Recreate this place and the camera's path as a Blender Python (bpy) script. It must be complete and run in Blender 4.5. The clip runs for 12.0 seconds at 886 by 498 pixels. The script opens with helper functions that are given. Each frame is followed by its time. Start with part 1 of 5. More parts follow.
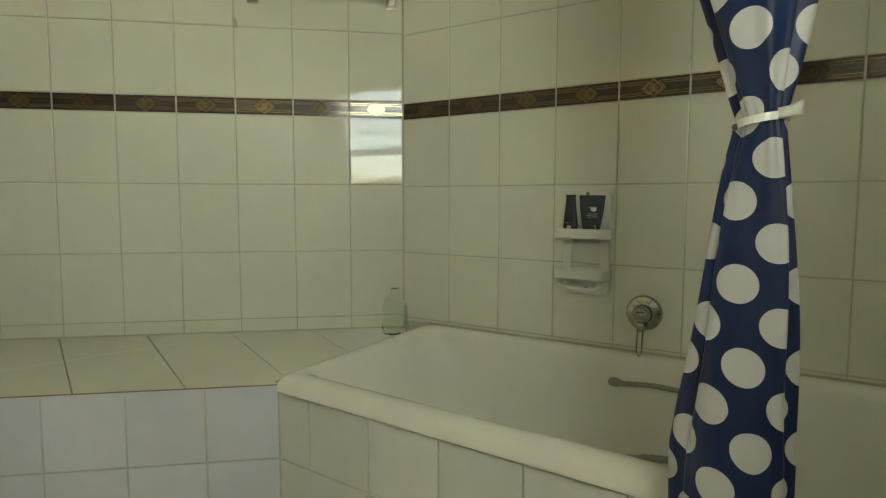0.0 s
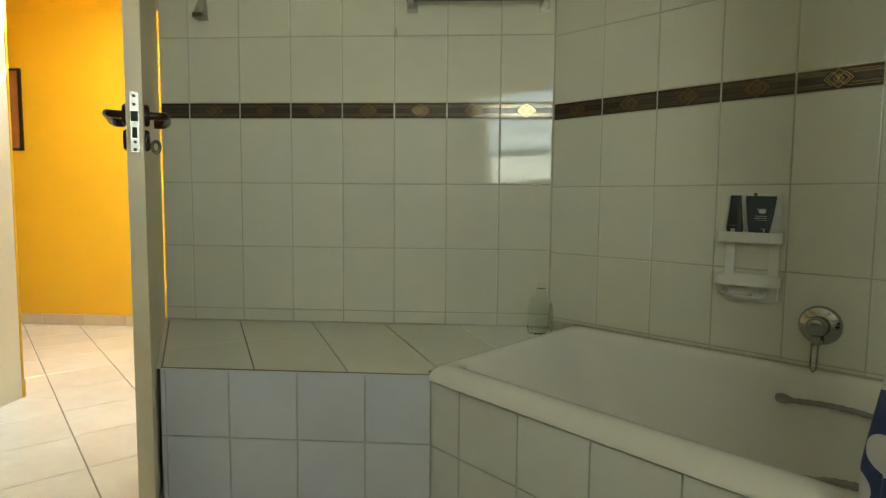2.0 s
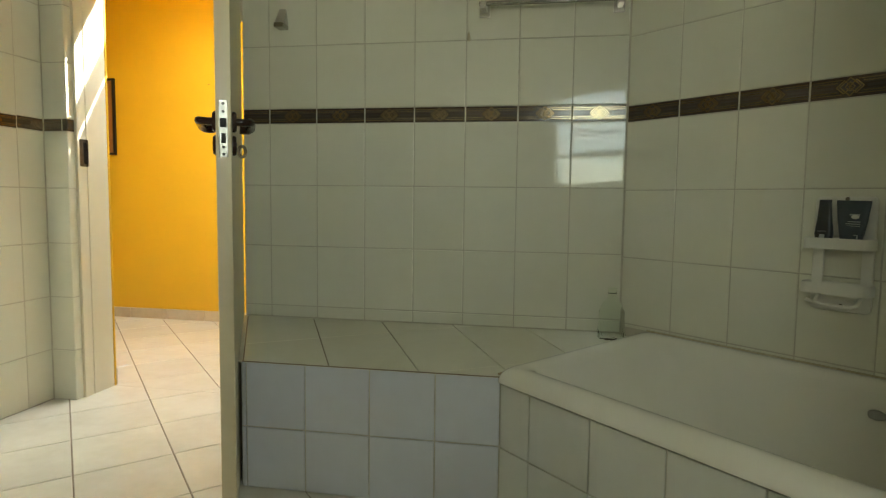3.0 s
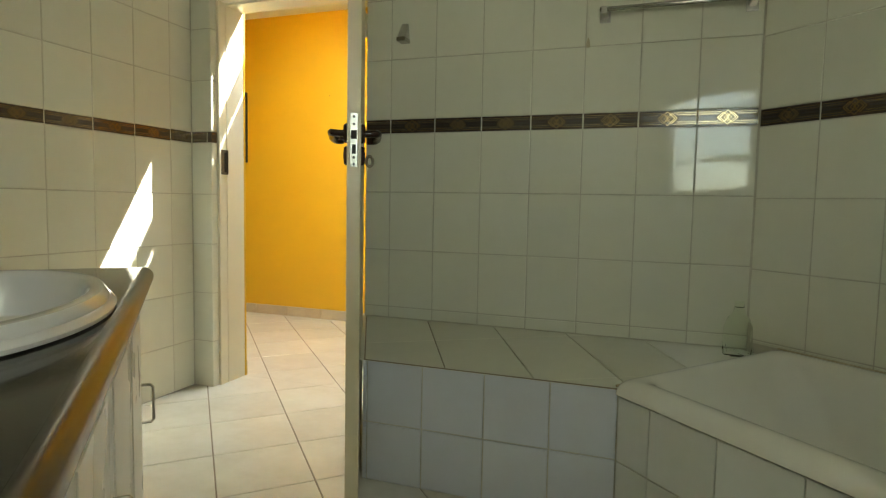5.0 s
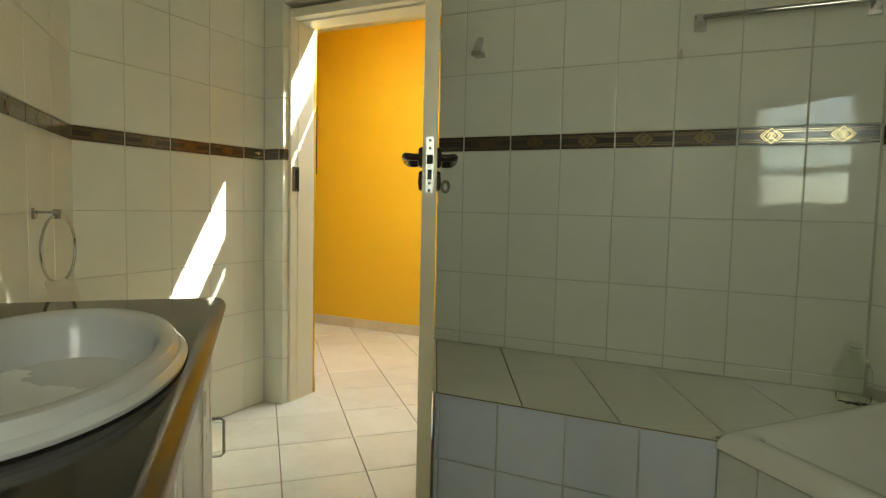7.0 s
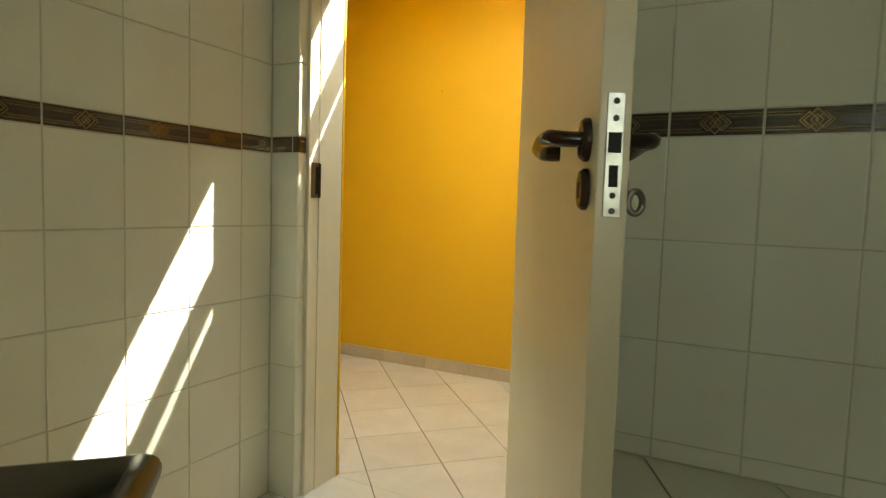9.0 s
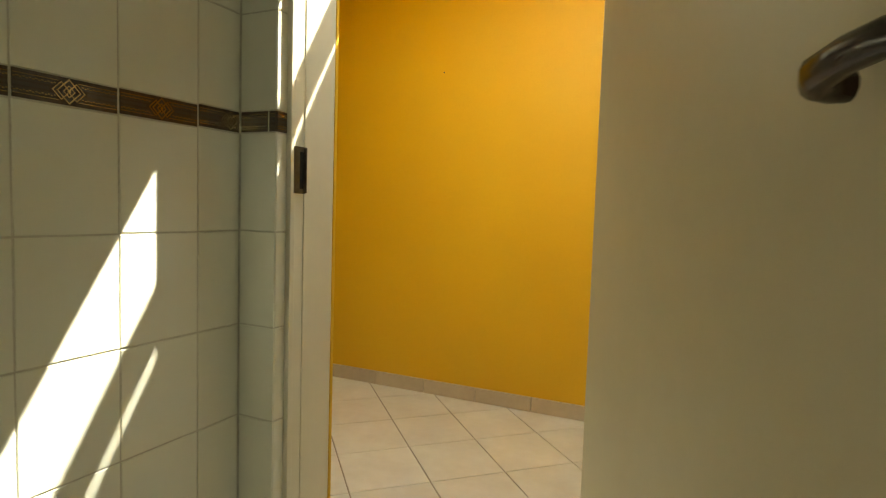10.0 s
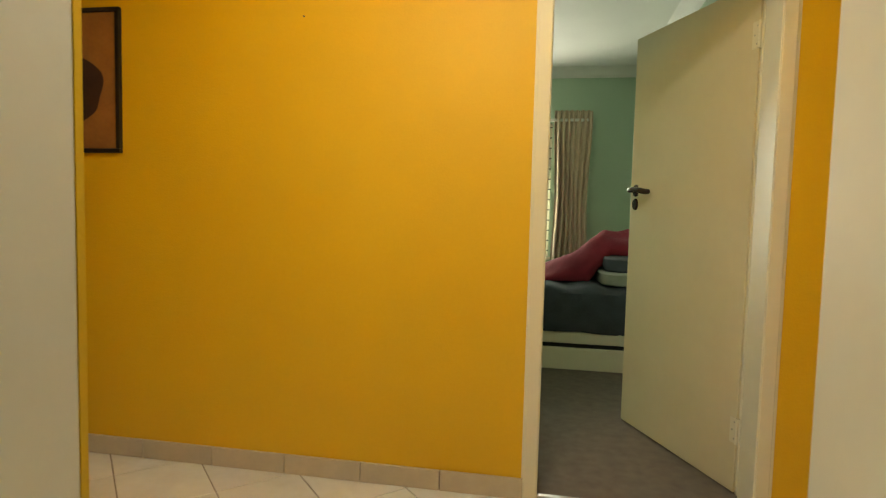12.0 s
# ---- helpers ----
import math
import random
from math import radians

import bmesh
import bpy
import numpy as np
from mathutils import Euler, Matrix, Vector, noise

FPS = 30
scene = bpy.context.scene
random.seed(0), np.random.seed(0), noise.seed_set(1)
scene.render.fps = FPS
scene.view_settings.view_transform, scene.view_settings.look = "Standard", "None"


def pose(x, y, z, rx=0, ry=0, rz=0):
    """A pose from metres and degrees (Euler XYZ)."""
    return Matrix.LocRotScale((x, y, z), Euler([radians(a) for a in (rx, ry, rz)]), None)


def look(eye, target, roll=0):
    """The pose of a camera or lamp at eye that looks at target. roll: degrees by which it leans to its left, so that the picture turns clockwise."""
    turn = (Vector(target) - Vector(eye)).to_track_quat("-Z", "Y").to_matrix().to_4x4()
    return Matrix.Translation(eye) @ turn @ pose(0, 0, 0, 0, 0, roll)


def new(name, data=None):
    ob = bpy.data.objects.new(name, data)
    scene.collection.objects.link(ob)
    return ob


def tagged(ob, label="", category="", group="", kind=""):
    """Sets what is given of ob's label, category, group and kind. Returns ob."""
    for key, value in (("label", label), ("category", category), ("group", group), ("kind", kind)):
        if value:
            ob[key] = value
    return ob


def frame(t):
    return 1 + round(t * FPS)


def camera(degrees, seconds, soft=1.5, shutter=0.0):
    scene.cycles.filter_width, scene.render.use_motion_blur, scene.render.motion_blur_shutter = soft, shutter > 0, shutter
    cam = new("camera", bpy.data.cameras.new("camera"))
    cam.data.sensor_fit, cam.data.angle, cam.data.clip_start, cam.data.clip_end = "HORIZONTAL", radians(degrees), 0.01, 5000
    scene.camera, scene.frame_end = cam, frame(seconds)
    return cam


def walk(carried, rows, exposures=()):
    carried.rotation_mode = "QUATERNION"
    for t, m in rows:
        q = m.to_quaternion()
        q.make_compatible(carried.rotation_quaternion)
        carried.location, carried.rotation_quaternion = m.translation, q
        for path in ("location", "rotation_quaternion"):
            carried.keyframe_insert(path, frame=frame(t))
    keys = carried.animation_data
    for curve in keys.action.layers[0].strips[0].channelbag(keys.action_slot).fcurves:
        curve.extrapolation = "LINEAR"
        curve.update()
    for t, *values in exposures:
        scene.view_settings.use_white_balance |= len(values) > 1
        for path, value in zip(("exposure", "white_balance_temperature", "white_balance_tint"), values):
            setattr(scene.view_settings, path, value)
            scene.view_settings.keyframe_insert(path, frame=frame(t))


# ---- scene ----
cam = camera(73.8, 12.0, soft=1.2, shutter=0.2)
PATH = [
    (0, (-0.082, 0.138, 0.949), (0.237, 2.106, 0.782), 0.1),
    (0.5, (-0.093, 0.133, 0.947), (0.107, 2.12, 0.781), 0.15),
    (1, (-0.108, 0.127, 0.946), (-0.022, 2.118, 0.781), 0.3),
    (1.5, (-0.122, 0.116, 0.945), (-0.137, 2.108, 0.781), 0.4),
    (2, (-0.138, 0.11, 0.943), (-0.265, 2.099, 0.779), 0.5),
    (2.5, (-0.148, 0.103, 0.945), (-0.384, 2.083, 0.782), 0.6),
    (3, (-0.166, 0.092, 0.945), (-0.5, 2.058, 0.786), 0.75),
    (4, (-0.19, 0.068, 0.95), (-0.701, 2.003, 0.795), 0.95),
    (5, (-0.207, 0.052, 0.955), (-0.873, 1.933, 0.805), 1.1),
    (5.5, (-0.208, 0.048, 0.96), (-0.95, 1.9, 0.816), 1.1),
    (6, (-0.21, 0.048, 0.97), (-1.006, 1.873, 0.829), 1.1),
    (6.5, (-0.235, 0.058, 0.99), (-1.054, 1.872, 0.845), 1.2),
    (7, (-0.295, 0.14, 1.024), (-1.154, 1.941, 0.883), 1.3),
    (7.2, (-0.33, 0.19, 1.035), (-1.2, 1.988, 0.893), 1.4),
    (8, (-0.563, 0.472, 1.062), (-1.465, 2.255, 0.917), 1.6),
    (9, (-0.904, 0.863, 1.07), (-1.812, 2.639, 0.927), 1.8),
    (9.5, (-1.075, 1.06, 1.066), (-1.955, 2.846, 0.923), 1.8),
    (10, (-1.255, 1.265, 1.061), (-2.102, 3.077, 0.922), 1.8),
    (10.5, (-1.398, 1.455, 1.058), (-2.18, 3.284, 0.918), 1.8),
    (11, (-1.52, 1.67, 1.058), (-2.197, 3.555, 0.928), 1.7),
    (11.5, (-1.62, 1.872, 1.06), (-2.153, 3.796, 0.928), 1.5),
    (12, (-1.72, 2.071, 1.08), (-2.074, 4.034, 0.945), 1.4),
]
EXPOSURE = [(0, 5.20, 6700, 4), (2.5, 4.70, 6650, 3), (6.5, 4.40, 6700, 0), (9.3, 3.85, 7250, 0), (11, 3.32, 7650, 2), (12, 3.55, 7600, 3)]
walk(cam, [(t, look(eye, target, roll)) for t, eye, target, roll in PATH], EXPOSURE)

# ---- directions: lw and door walls run along x; the bath and vanity walls run along P, at 45 degrees ----
R2 = math.sqrt(0.5)
P, Q = Vector((R2, -R2, 0)), Vector((R2, R2, 0))


def pq(p, q, z=0.0):
    return P * p + Q * q + Vector((0, 0, z))


# ---- world, sun and sky light ----
SUN_TO = Vector((0.46, 1.0, 1.66)).normalized()
world = bpy.data.worlds.new("sky")
scene.world = world
world.use_nodes = True
sky = world.node_tree.nodes.new("ShaderNodeTexSky")
sky.sky_type, sky.sun_disc = "NISHITA", False
sky.sun_elevation, sky.sun_rotation = math.asin(SUN_TO.z), math.atan2(SUN_TO.x, SUN_TO.y)
world.node_tree.links.new(sky.outputs[0], world.node_tree.nodes["Background"].inputs[0])
world.node_tree.nodes["Background"].inputs[1].default_value = 0.05

sun = new("sun", bpy.data.lights.new("sun", "SUN"))
sun.data.energy, sun.data.angle, sun.data.color = 5.0, radians(0.6), (1.0, 0.97, 0.91)
sun.matrix_world = look(SUN_TO * 20, (0, 0, 0))


def area(name, eye, target, w, h, watts, colour):
    lamp = new(name, bpy.data.lights.new(name, "AREA"))
    lamp.data.shape, lamp.data.size, lamp.data.size_y = "RECTANGLE", w, h
    lamp.data.energy, lamp.data.color = watts, colour
    lamp.matrix_world = look(eye, target)
    return lamp


# sky light in the openings: bathroom window, corridor skylight, bedroom window
area("window_sky_light", pq(0.30, -0.035, 1.60), pq(-2.4, 0.2, 0.9), 0.75, 0.43, 0.165, (1.0, 0.98, 0.82))
area("window_garden_light", pq(0.30, 0.035, 1.205), pq(-1.0, 0.40, 1.2), 0.62, 0.21, 0.085, (1.0, 0.97, 0.76))
area("skylight_daylight", (-1.98, 2.97, 2.56), (-1.98, 2.97, 0), 0.5, 0.42, 1.75, (0.95, 0.98, 1.0))
area("bedroom_daylight", (-2.3, 7.93, 1.3), (-2.3, 5, 1.0), 1.1, 1.2, 4.2, (0.98, 1.0, 0.95))


# ---- materials ----
def material(name, colour, rough=0.5, metal=0.0, second=None, scale=6.0, fine=60.0, bump=0.05, bump_scale=None, coat=0.0, spread=0.0, rough_var=0.05):
    m = bpy.data.materials.new(name)
    m.use_nodes = True
    nt = m.node_tree
    b = nt.nodes["Principled BSDF"]
    b.inputs["Roughness"].default_value, b.inputs["Metallic"].default_value = rough, metal
    b.inputs["Coat Weight"].default_value = coat
    geo = nt.nodes.new("ShaderNodeNewGeometry")
    big, small = nt.nodes.new("ShaderNodeTexNoise"), nt.nodes.new("ShaderNodeTexNoise")
    big.inputs["Scale"].default_value, small.inputs["Scale"].default_value = scale, fine
    big.inputs["Detail"].default_value, small.inputs["Detail"].default_value = 4, 3
    for n in (big, small):
        nt.links.new(geo.outputs["Position"], n.inputs["Vector"])
    mix = nt.nodes.new("ShaderNodeMix")
    mix.data_type = "RGBA"
    add = nt.nodes.new("ShaderNodeMath")
    add.operation = "MULTIPLY_ADD"
    nt.links.new(small.outputs["Fac"], add.inputs[0])
    add.inputs[1].default_value = 0.4
    nt.links.new(big.outputs["Fac"], add.inputs[2])
    ramp = nt.nodes.new("ShaderNodeMapRange")
    ramp.inputs["From Min"].default_value, ramp.inputs["From Max"].default_value = 0.45, 0.95
    nt.links.new(add.outputs[0], ramp.inputs["Value"])
    nt.links.new(ramp.outputs["Result"], mix.inputs["Factor"])
    mix.inputs["A"].default_value = (*colour, 1)
    mix.inputs["B"].default_value = (*(second or [c * 0.9 for c in colour]), 1)
    out = mix.outputs["Result"]
    if spread:
        info = nt.nodes.new("ShaderNodeObjectInfo")
        hsv = nt.nodes.new("ShaderNodeHueSaturation")
        mr = nt.nodes.new("ShaderNodeMapRange")
        mr.inputs["To Min"].default_value, mr.inputs["To Max"].default_value = 1 - spread, 1 + spread
        nt.links.new(info.outputs["Random"], mr.inputs["Value"])
        nt.links.new(mr.outputs["Result"], hsv.inputs["Value"])
        nt.links.new(out, hsv.inputs["Color"])
        out = hsv.outputs["Color"]
    nt.links.new(out, b.inputs["Base Color"])
    if rough_var:
        rr = nt.nodes.new("ShaderNodeMapRange")
        rr.inputs["To Min"].default_value, rr.inputs["To Max"].default_value = max(0.02, rough - rough_var), min(1, rough + rough_var)
        nt.links.new(big.outputs["Fac"], rr.inputs["Value"])
        nt.links.new(rr.outputs["Result"], b.inputs["Roughness"])
    if bump:
        bn = nt.nodes.new("ShaderNodeBump")
        bn.inputs["Strength"].default_value, bn.inputs["Distance"].default_value = bump, 0.01
        src = small
        if bump_scale:
            src = nt.nodes.new("ShaderNodeTexNoise")
            src.inputs["Scale"].default_value, src.inputs["Detail"].default_value = bump_scale, 2
            nt.links.new(geo.outputs["Position"], src.inputs["Vector"])
        nt.links.new(src.outputs["Fac"], bn.inputs["Height"])
        nt.links.new(bn.outputs["Normal"], b.inputs["Normal"])
    return m


M_TILE = material("glazed_white_tile", (0.74, 0.73, 0.62), 0.045, second=(0.70, 0.69, 0.575), scale=3, fine=18, bump=0.04, bump_scale=9, spread=0.02, rough_var=0.02)
# copies of the white tile, cool daylight on the low faces put into their colour
M_TILE_BLUE_LIT = material("blue_lit_glazed_tile", (0.62, 0.645, 0.71), 0.1, second=(0.58, 0.60, 0.655), scale=3, fine=18, bump=0.05, bump_scale=7, spread=0.02, rough_var=0.03)
M_TILE_GREY_LIT = material("grey_lit_glazed_tile", (0.68, 0.69, 0.65), 0.1, second=(0.63, 0.64, 0.59), scale=3, fine=18, bump=0.05, bump_scale=7, spread=0.02, rough_var=0.03)
M_GROUT = material("grey_grout", (0.60, 0.57, 0.475), 0.9, second=(0.47, 0.44, 0.36), scale=5, fine=90, bump=0.2)
M_BAND = material("dark_brown_border_glaze", (0.045, 0.032, 0.024), 0.16, second=(0.07, 0.05, 0.035), scale=25, fine=200, bump=0.05, rough_var=0.04)
M_BAND_MID = material("mauve_brown_border_field", (0.105, 0.088, 0.074), 0.16, metal=0.3, second=(0.075, 0.062, 0.052), scale=40, fine=300, bump=0)
M_GOLD = material("antique_gold_relief", (0.38, 0.265, 0.11), 0.11, metal=0.95, second=(0.29, 0.20, 0.085), scale=60, fine=300, bump=0)
M_FLOOR = material("pale_marbled_floor_tile", (0.74, 0.72, 0.66), 0.2, second=(0.64, 0.61, 0.54), scale=5, fine=22, bump=0.03, spread=0.04, rough_var=0.08)
M_FGROUT = material("brown_floor_grout", (0.21, 0.165, 0.125), 0.9, second=(0.28, 0.23, 0.18), scale=9, fine=90, bump=0.2)
M_SKIRT = material("beige_skirting_tile", (0.58, 0.50, 0.38), 0.3, second=(0.50, 0.42, 0.31), scale=9, fine=40, bump=0.03, spread=0.05)
M_YELLOW = material("ochre_yellow_paint", (0.755, 0.460, 0.028), 0.55, second=(0.715, 0.422, 0.023), scale=2.0, fine=110, bump=0.12, bump_scale=140)
M_CREAM = material("cream_enamel_paint", (0.77, 0.72, 0.58), 0.4, second=(0.73, 0.68, 0.535), scale=4, fine=30, bump=0.04)
M_DOOR = material("cream_door_paint", (0.70, 0.62, 0.44), 0.35, second=(0.66, 0.58, 0.40), scale=3, fine=26, bump=0.03)
M_WHITE = material("white_ceiling_paint", (0.78, 0.78, 0.74), 0.8, second=(0.74, 0.74, 0.70), scale=3, fine=60, bump=0.05)
M_CAB = material("white_cabinet_lacquer", (0.76, 0.75, 0.71), 0.28, second=(0.72, 0.71, 0.66), scale=4, fine=40, bump=0.03)
M_ACRYLIC = material("cream_bath_acrylic", (0.83, 0.815, 0.745), 0.1, second=(0.80, 0.785, 0.71), scale=3, fine=15, bump=0.02, bump_scale=6)
M_CERAMIC = material("white_ceramic", (0.63, 0.62, 0.61), 0.06, second=(0.61, 0.60, 0.59), scale=4, fine=20, bump=0.01, bump_scale=6, rough_var=0.02)
M_GRANITE = material("polished_dark_granite", (0.018, 0.016, 0.014), 0.05, second=(0.032, 0.028, 0.023), scale=120, fine=420, bump=0.01, rough_var=0.02)
M_GRANITE.node_tree.nodes["Principled BSDF"].inputs["Specular IOR Level"].default_value = 0.22
M_GRANITE_EDGE = material("honed_dark_granite", (0.020, 0.016, 0.013), 0.24, second=(0.034, 0.028, 0.022), scale=120, fine=420, bump=0.02, rough_var=0.04)
M_GRANITE_EDGE.node_tree.nodes["Principled BSDF"].inputs["Specular IOR Level"].default_value = 0.3
for m in (M_TILE, M_TILE_GREY_LIT):
    m.node_tree.nodes["Principled BSDF"].inputs["Specular IOR Level"].default_value = 0.36
M_LOCK = material("worn_lock_steel", (0.50, 0.48, 0.43), 0.3, metal=1.0, second=(0.36, 0.34, 0.29), scale=30, fine=160, bump=0.015)
M_CHROME = material("chrome", (0.46, 0.45, 0.43), 0.06, metal=1.0, second=(0.40, 0.39, 0.37), scale=20, fine=120, bump=0.02)
M_STEEL = material("brushed_nickel", (0.55, 0.53, 0.48), 0.3, metal=1.0, second=(0.42, 0.40, 0.36), scale=20, fine=160, bump=0.05)
M_OLDSTEEL = material("tarnished_strike_steel", (0.22, 0.19, 0.145), 0.4, metal=0.9, second=(0.14, 0.12, 0.09), scale=40, fine=160, bump=0.1)
M_BROWN = material("dark_brown_plastic", (0.022, 0.012, 0.009), 0.2, second=(0.04, 0.018, 0.012), scale=18, fine=90, bump=0.03)
M_BLACK = material("black_void", (0.008, 0.007, 0.006), 0.7, bump=0)
M_SHELF = material("white_plastic", (0.80, 0.79, 0.73), 0.3, second=(0.75, 0.74, 0.67), scale=9, fine=50, bump=0.02)
M_TUBE = material("black_tube_plastic", (0.014, 0.015, 0.018), 0.3, second=(0.03, 0.035, 0.045), scale=25, fine=120, bump=0.02)
M_TUBE2 = material("slate_blue_tube_plastic", (0.035, 0.05, 0.062), 0.35, second=(0.05, 0.065, 0.08), scale=25, fine=120, bump=0.02)
M_PRINT = material("pale_print", (0.5, 0.53, 0.53), 0.5, bump=0)
M_MINT = material("mint_green_paint", (0.42, 0.56, 0.42), 0.7, second=(0.39, 0.52, 0.385), scale=2, fine=60, bump=0.05)
M_CARPET = material("grey_brown_carpet", (0.19, 0.155, 0.125), 0.95, second=(0.135, 0.11, 0.088), scale=18, fine=420, bump=0.5)
M_BEDDING = material("dark_slate_bedding", (0.055, 0.068, 0.085), 0.9, second=(0.035, 0.043, 0.056), scale=7, fine=120, bump=0.2)
M_PILLOW = material("grey_green_pillowcase", (0.34, 0.36, 0.30), 0.9, second=(0.28, 0.30, 0.25), scale=7, fine=160, bump=0.2)
M_RED = material("crimson_fleece", (0.24, 0.012, 0.03), 0.95, second=(0.16, 0.008, 0.02), scale=9, fine=260, bump=0.4)
M_CURTAIN = material("beige_curtain_cloth", (0.62, 0.50, 0.36), 0.9, second=(0.54, 0.43, 0.30), scale=9, fine=300, bump=0.25)
M_TOWEL = material("white_towel", (0.72, 0.68, 0.58), 0.95, second=(0.66, 0.62, 0.52), scale=14, fine=420, bump=0.5)
M_SEAL = material("brownish_silicone", (0.58, 0.52, 0.38), 0.5, second=(0.42, 0.35, 0.22), scale=9, fine=60, bump=0.1)
M_DARKBAR = material("dark_window_steel", (0.05, 0.045, 0.04), 0.5, bump=0.05)
M_FRAMEBLACK = material("black_picture_moulding", (0.012, 0.010, 0.009), 0.4, bump=0.03)
M_PRINTORANGE = material("burnt_orange_print", (0.34, 0.15, 0.045), 0.6, second=(0.24, 0.10, 0.03), scale=6, fine=70, bump=0.02)
M_PRINTDARK = material("dark_print_ink", (0.03, 0.015, 0.012), 0.6, second=(0.06, 0.025, 0.015), scale=14, fine=90, bump=0.02)
M_GRIP = material("grey_grip_rubber", (0.34, 0.33, 0.29), 0.45, second=(0.26, 0.25, 0.22), scale=20, fine=120, bump=0.1)
M_ROOF = material("grey_outdoor_boards", (0.42, 0.40, 0.37), 0.8, second=(0.30, 0.28, 0.25), scale=3, fine=40, bump=0.2)
M_SOIL = material("garden_paving", (0.30, 0.27, 0.23), 0.9, second=(0.22, 0.2, 0.17), scale=2, fine=30, bump=0.2)


def glass_material(name, colour, rough=0.0, ior=1.45):
    m = bpy.data.materials.new(name)
    m.use_nodes = True
    b = m.node_tree.nodes["Principled BSDF"]
    b.inputs["Base Color"].default_value = (*colour, 1)
    b.inputs["Roughness"].default_value, b.inputs["IOR"].default_value = rough, ior
    b.inputs["Transmission Weight"].default_value = 1.0
    return m


M_GLASS = glass_material("window_glass", (0.97, 1.0, 0.98))
M_BOTTLE = glass_material("clear_plastic", (0.94, 0.98, 0.91), 0.08, 1.03)


def curtain_material():
    """Navy plastic with staggered off-white dots, laid out on the sheet's own UVs in metres."""
    m = bpy.data.materials.new("navy_polka_dot_plastic")
    m.use_nodes = True
    nt = m.node_tree
    b = nt.nodes["Principled BSDF"]
    b.inputs["Roughness"].default_value, b.inputs["Specular IOR Level"].default_value = 0.42, 0.3
    uv = nt.nodes.new("ShaderNodeUVMap")
    uv.uv_map = "sheet"
    sep = nt.nodes.new("ShaderNodeSeparateXYZ")
    nt.links.new(uv.outputs[0], sep.inputs[0])

    def mth(op, a, c=0.0):
        n = nt.nodes.new("ShaderNodeMath")
        n.operation = op
        for i, v in enumerate((a, c)):
            if isinstance(v, (int, float)):
                n.inputs[i].default_value = v
            else:
                nt.links.new(v, n.inputs[i])
        return n.outputs[0]

    def lattice(du, dv):
        a = mth("SUBTRACT", mth("FRACT", mth("DIVIDE", mth("ADD", sep.outputs[0], du), DOT_U)), 0.5)
        c = mth("SUBTRACT", mth("FRACT", mth("DIVIDE", mth("ADD", sep.outputs[1], dv), DOT_V)), 0.5)
        a, c = mth("MULTIPLY", a, DOT_U), mth("MULTIPLY", c, DOT_V)
        return mth("LESS_THAN", mth("ADD", mth("MULTIPLY", a, a), mth("MULTIPLY", c, c)), DOT_R * DOT_R)

    both = mth("MAXIMUM", lattice(10, 10), lattice(10 + DOT_U / 2, 10 + DOT_V / 2))
    noise_n = nt.nodes.new("ShaderNodeTexNoise")
    noise_n.inputs["Scale"].default_value = 14
    blue = nt.nodes.new("ShaderNodeMix")
    blue.data_type = "RGBA"
    blue.inputs["A"].default_value, blue.inputs["B"].default_value = (0.008, 0.017, 0.062, 1), (0.013, 0.026, 0.085, 1)
    nt.links.new(noise_n.outputs["Fac"], blue.inputs["Factor"])
    mix = nt.nodes.new("ShaderNodeMix")
    mix.data_type = "RGBA"
    nt.links.new(both, mix.inputs["Factor"])
    nt.links.new(blue.outputs["Result"], mix.inputs["A"])
    mix.inputs["B"].default_value = (0.52, 0.51, 0.51, 1)
    nt.links.new(mix.outputs["Result"], b.inputs["Base Color"])
    bn = nt.nodes.new("ShaderNodeBump")
    bn.inputs["Strength"].default_value, bn.inputs["Distance"].default_value = 0.15, 0.01
    nt.links.new(noise_n.outputs["Fac"], bn.inputs["Height"])
    nt.links.new(bn.outputs["Normal"], b.inputs["Normal"])
    return m


DOT_U, DOT_V, DOT_R = 0.106, 0.119, 0.0282
M_DOTS = curtain_material()


# ---- mesh helpers ----
def obj(name, bm, mat, parent=None, label="", smooth=False):
    me = bpy.data.meshes.new(name)
    bmesh.ops.recalc_face_normals(bm, faces=bm.faces)
    bm.to_mesh(me)
    bm.free()
    for mm in (mat if isinstance(mat, (list, tuple)) else [mat]):
        me.materials.append(mm)
    if smooth:
        me.shade_smooth()
        me.set_sharp_from_angle(angle=radians(38))
    ob = new(name, me)
    ob.parent = parent
    if label:
        ob["label"] = label
    return ob


def part(name, bm, mat, parent, label="", smooth=False):
    return obj(name, bm, mat, parent, label, smooth)


def empty(name, m=None):
    ob = new(name)
    if m is not None:
        ob.matrix_world = m
    return ob


def add_box(bm, lo, hi, m=None, mat=0, bevel=0.0):
    lo, hi = Vector(lo), Vector(hi)
    vs = bmesh.ops.create_cube(bm, size=1.0, matrix=Matrix.LocRotScale((lo + hi) / 2, None, hi - lo))["verts"]
    if bevel:
        edges = {e for v in vs for e in v.link_edges}
        res = bmesh.ops.bevel(bm, geom=list(edges), offset=bevel, segments=2, affect="EDGES", profile=0.6)
        vs = list({v for f in res["faces"] for v in f.verts} | {v for v in vs if v.is_valid})
    faces = {f for v in vs for f in v.link_faces}
    for f in faces:
        f.material_index = mat
    if m is not None:
        bmesh.ops.transform(bm, matrix=m, verts=vs)
    return vs


def box_bm(lo, hi, m=None, bevel=0.0):
    bm = bmesh.new()
    add_box(bm, lo, hi, m, 0, bevel)
    return bm


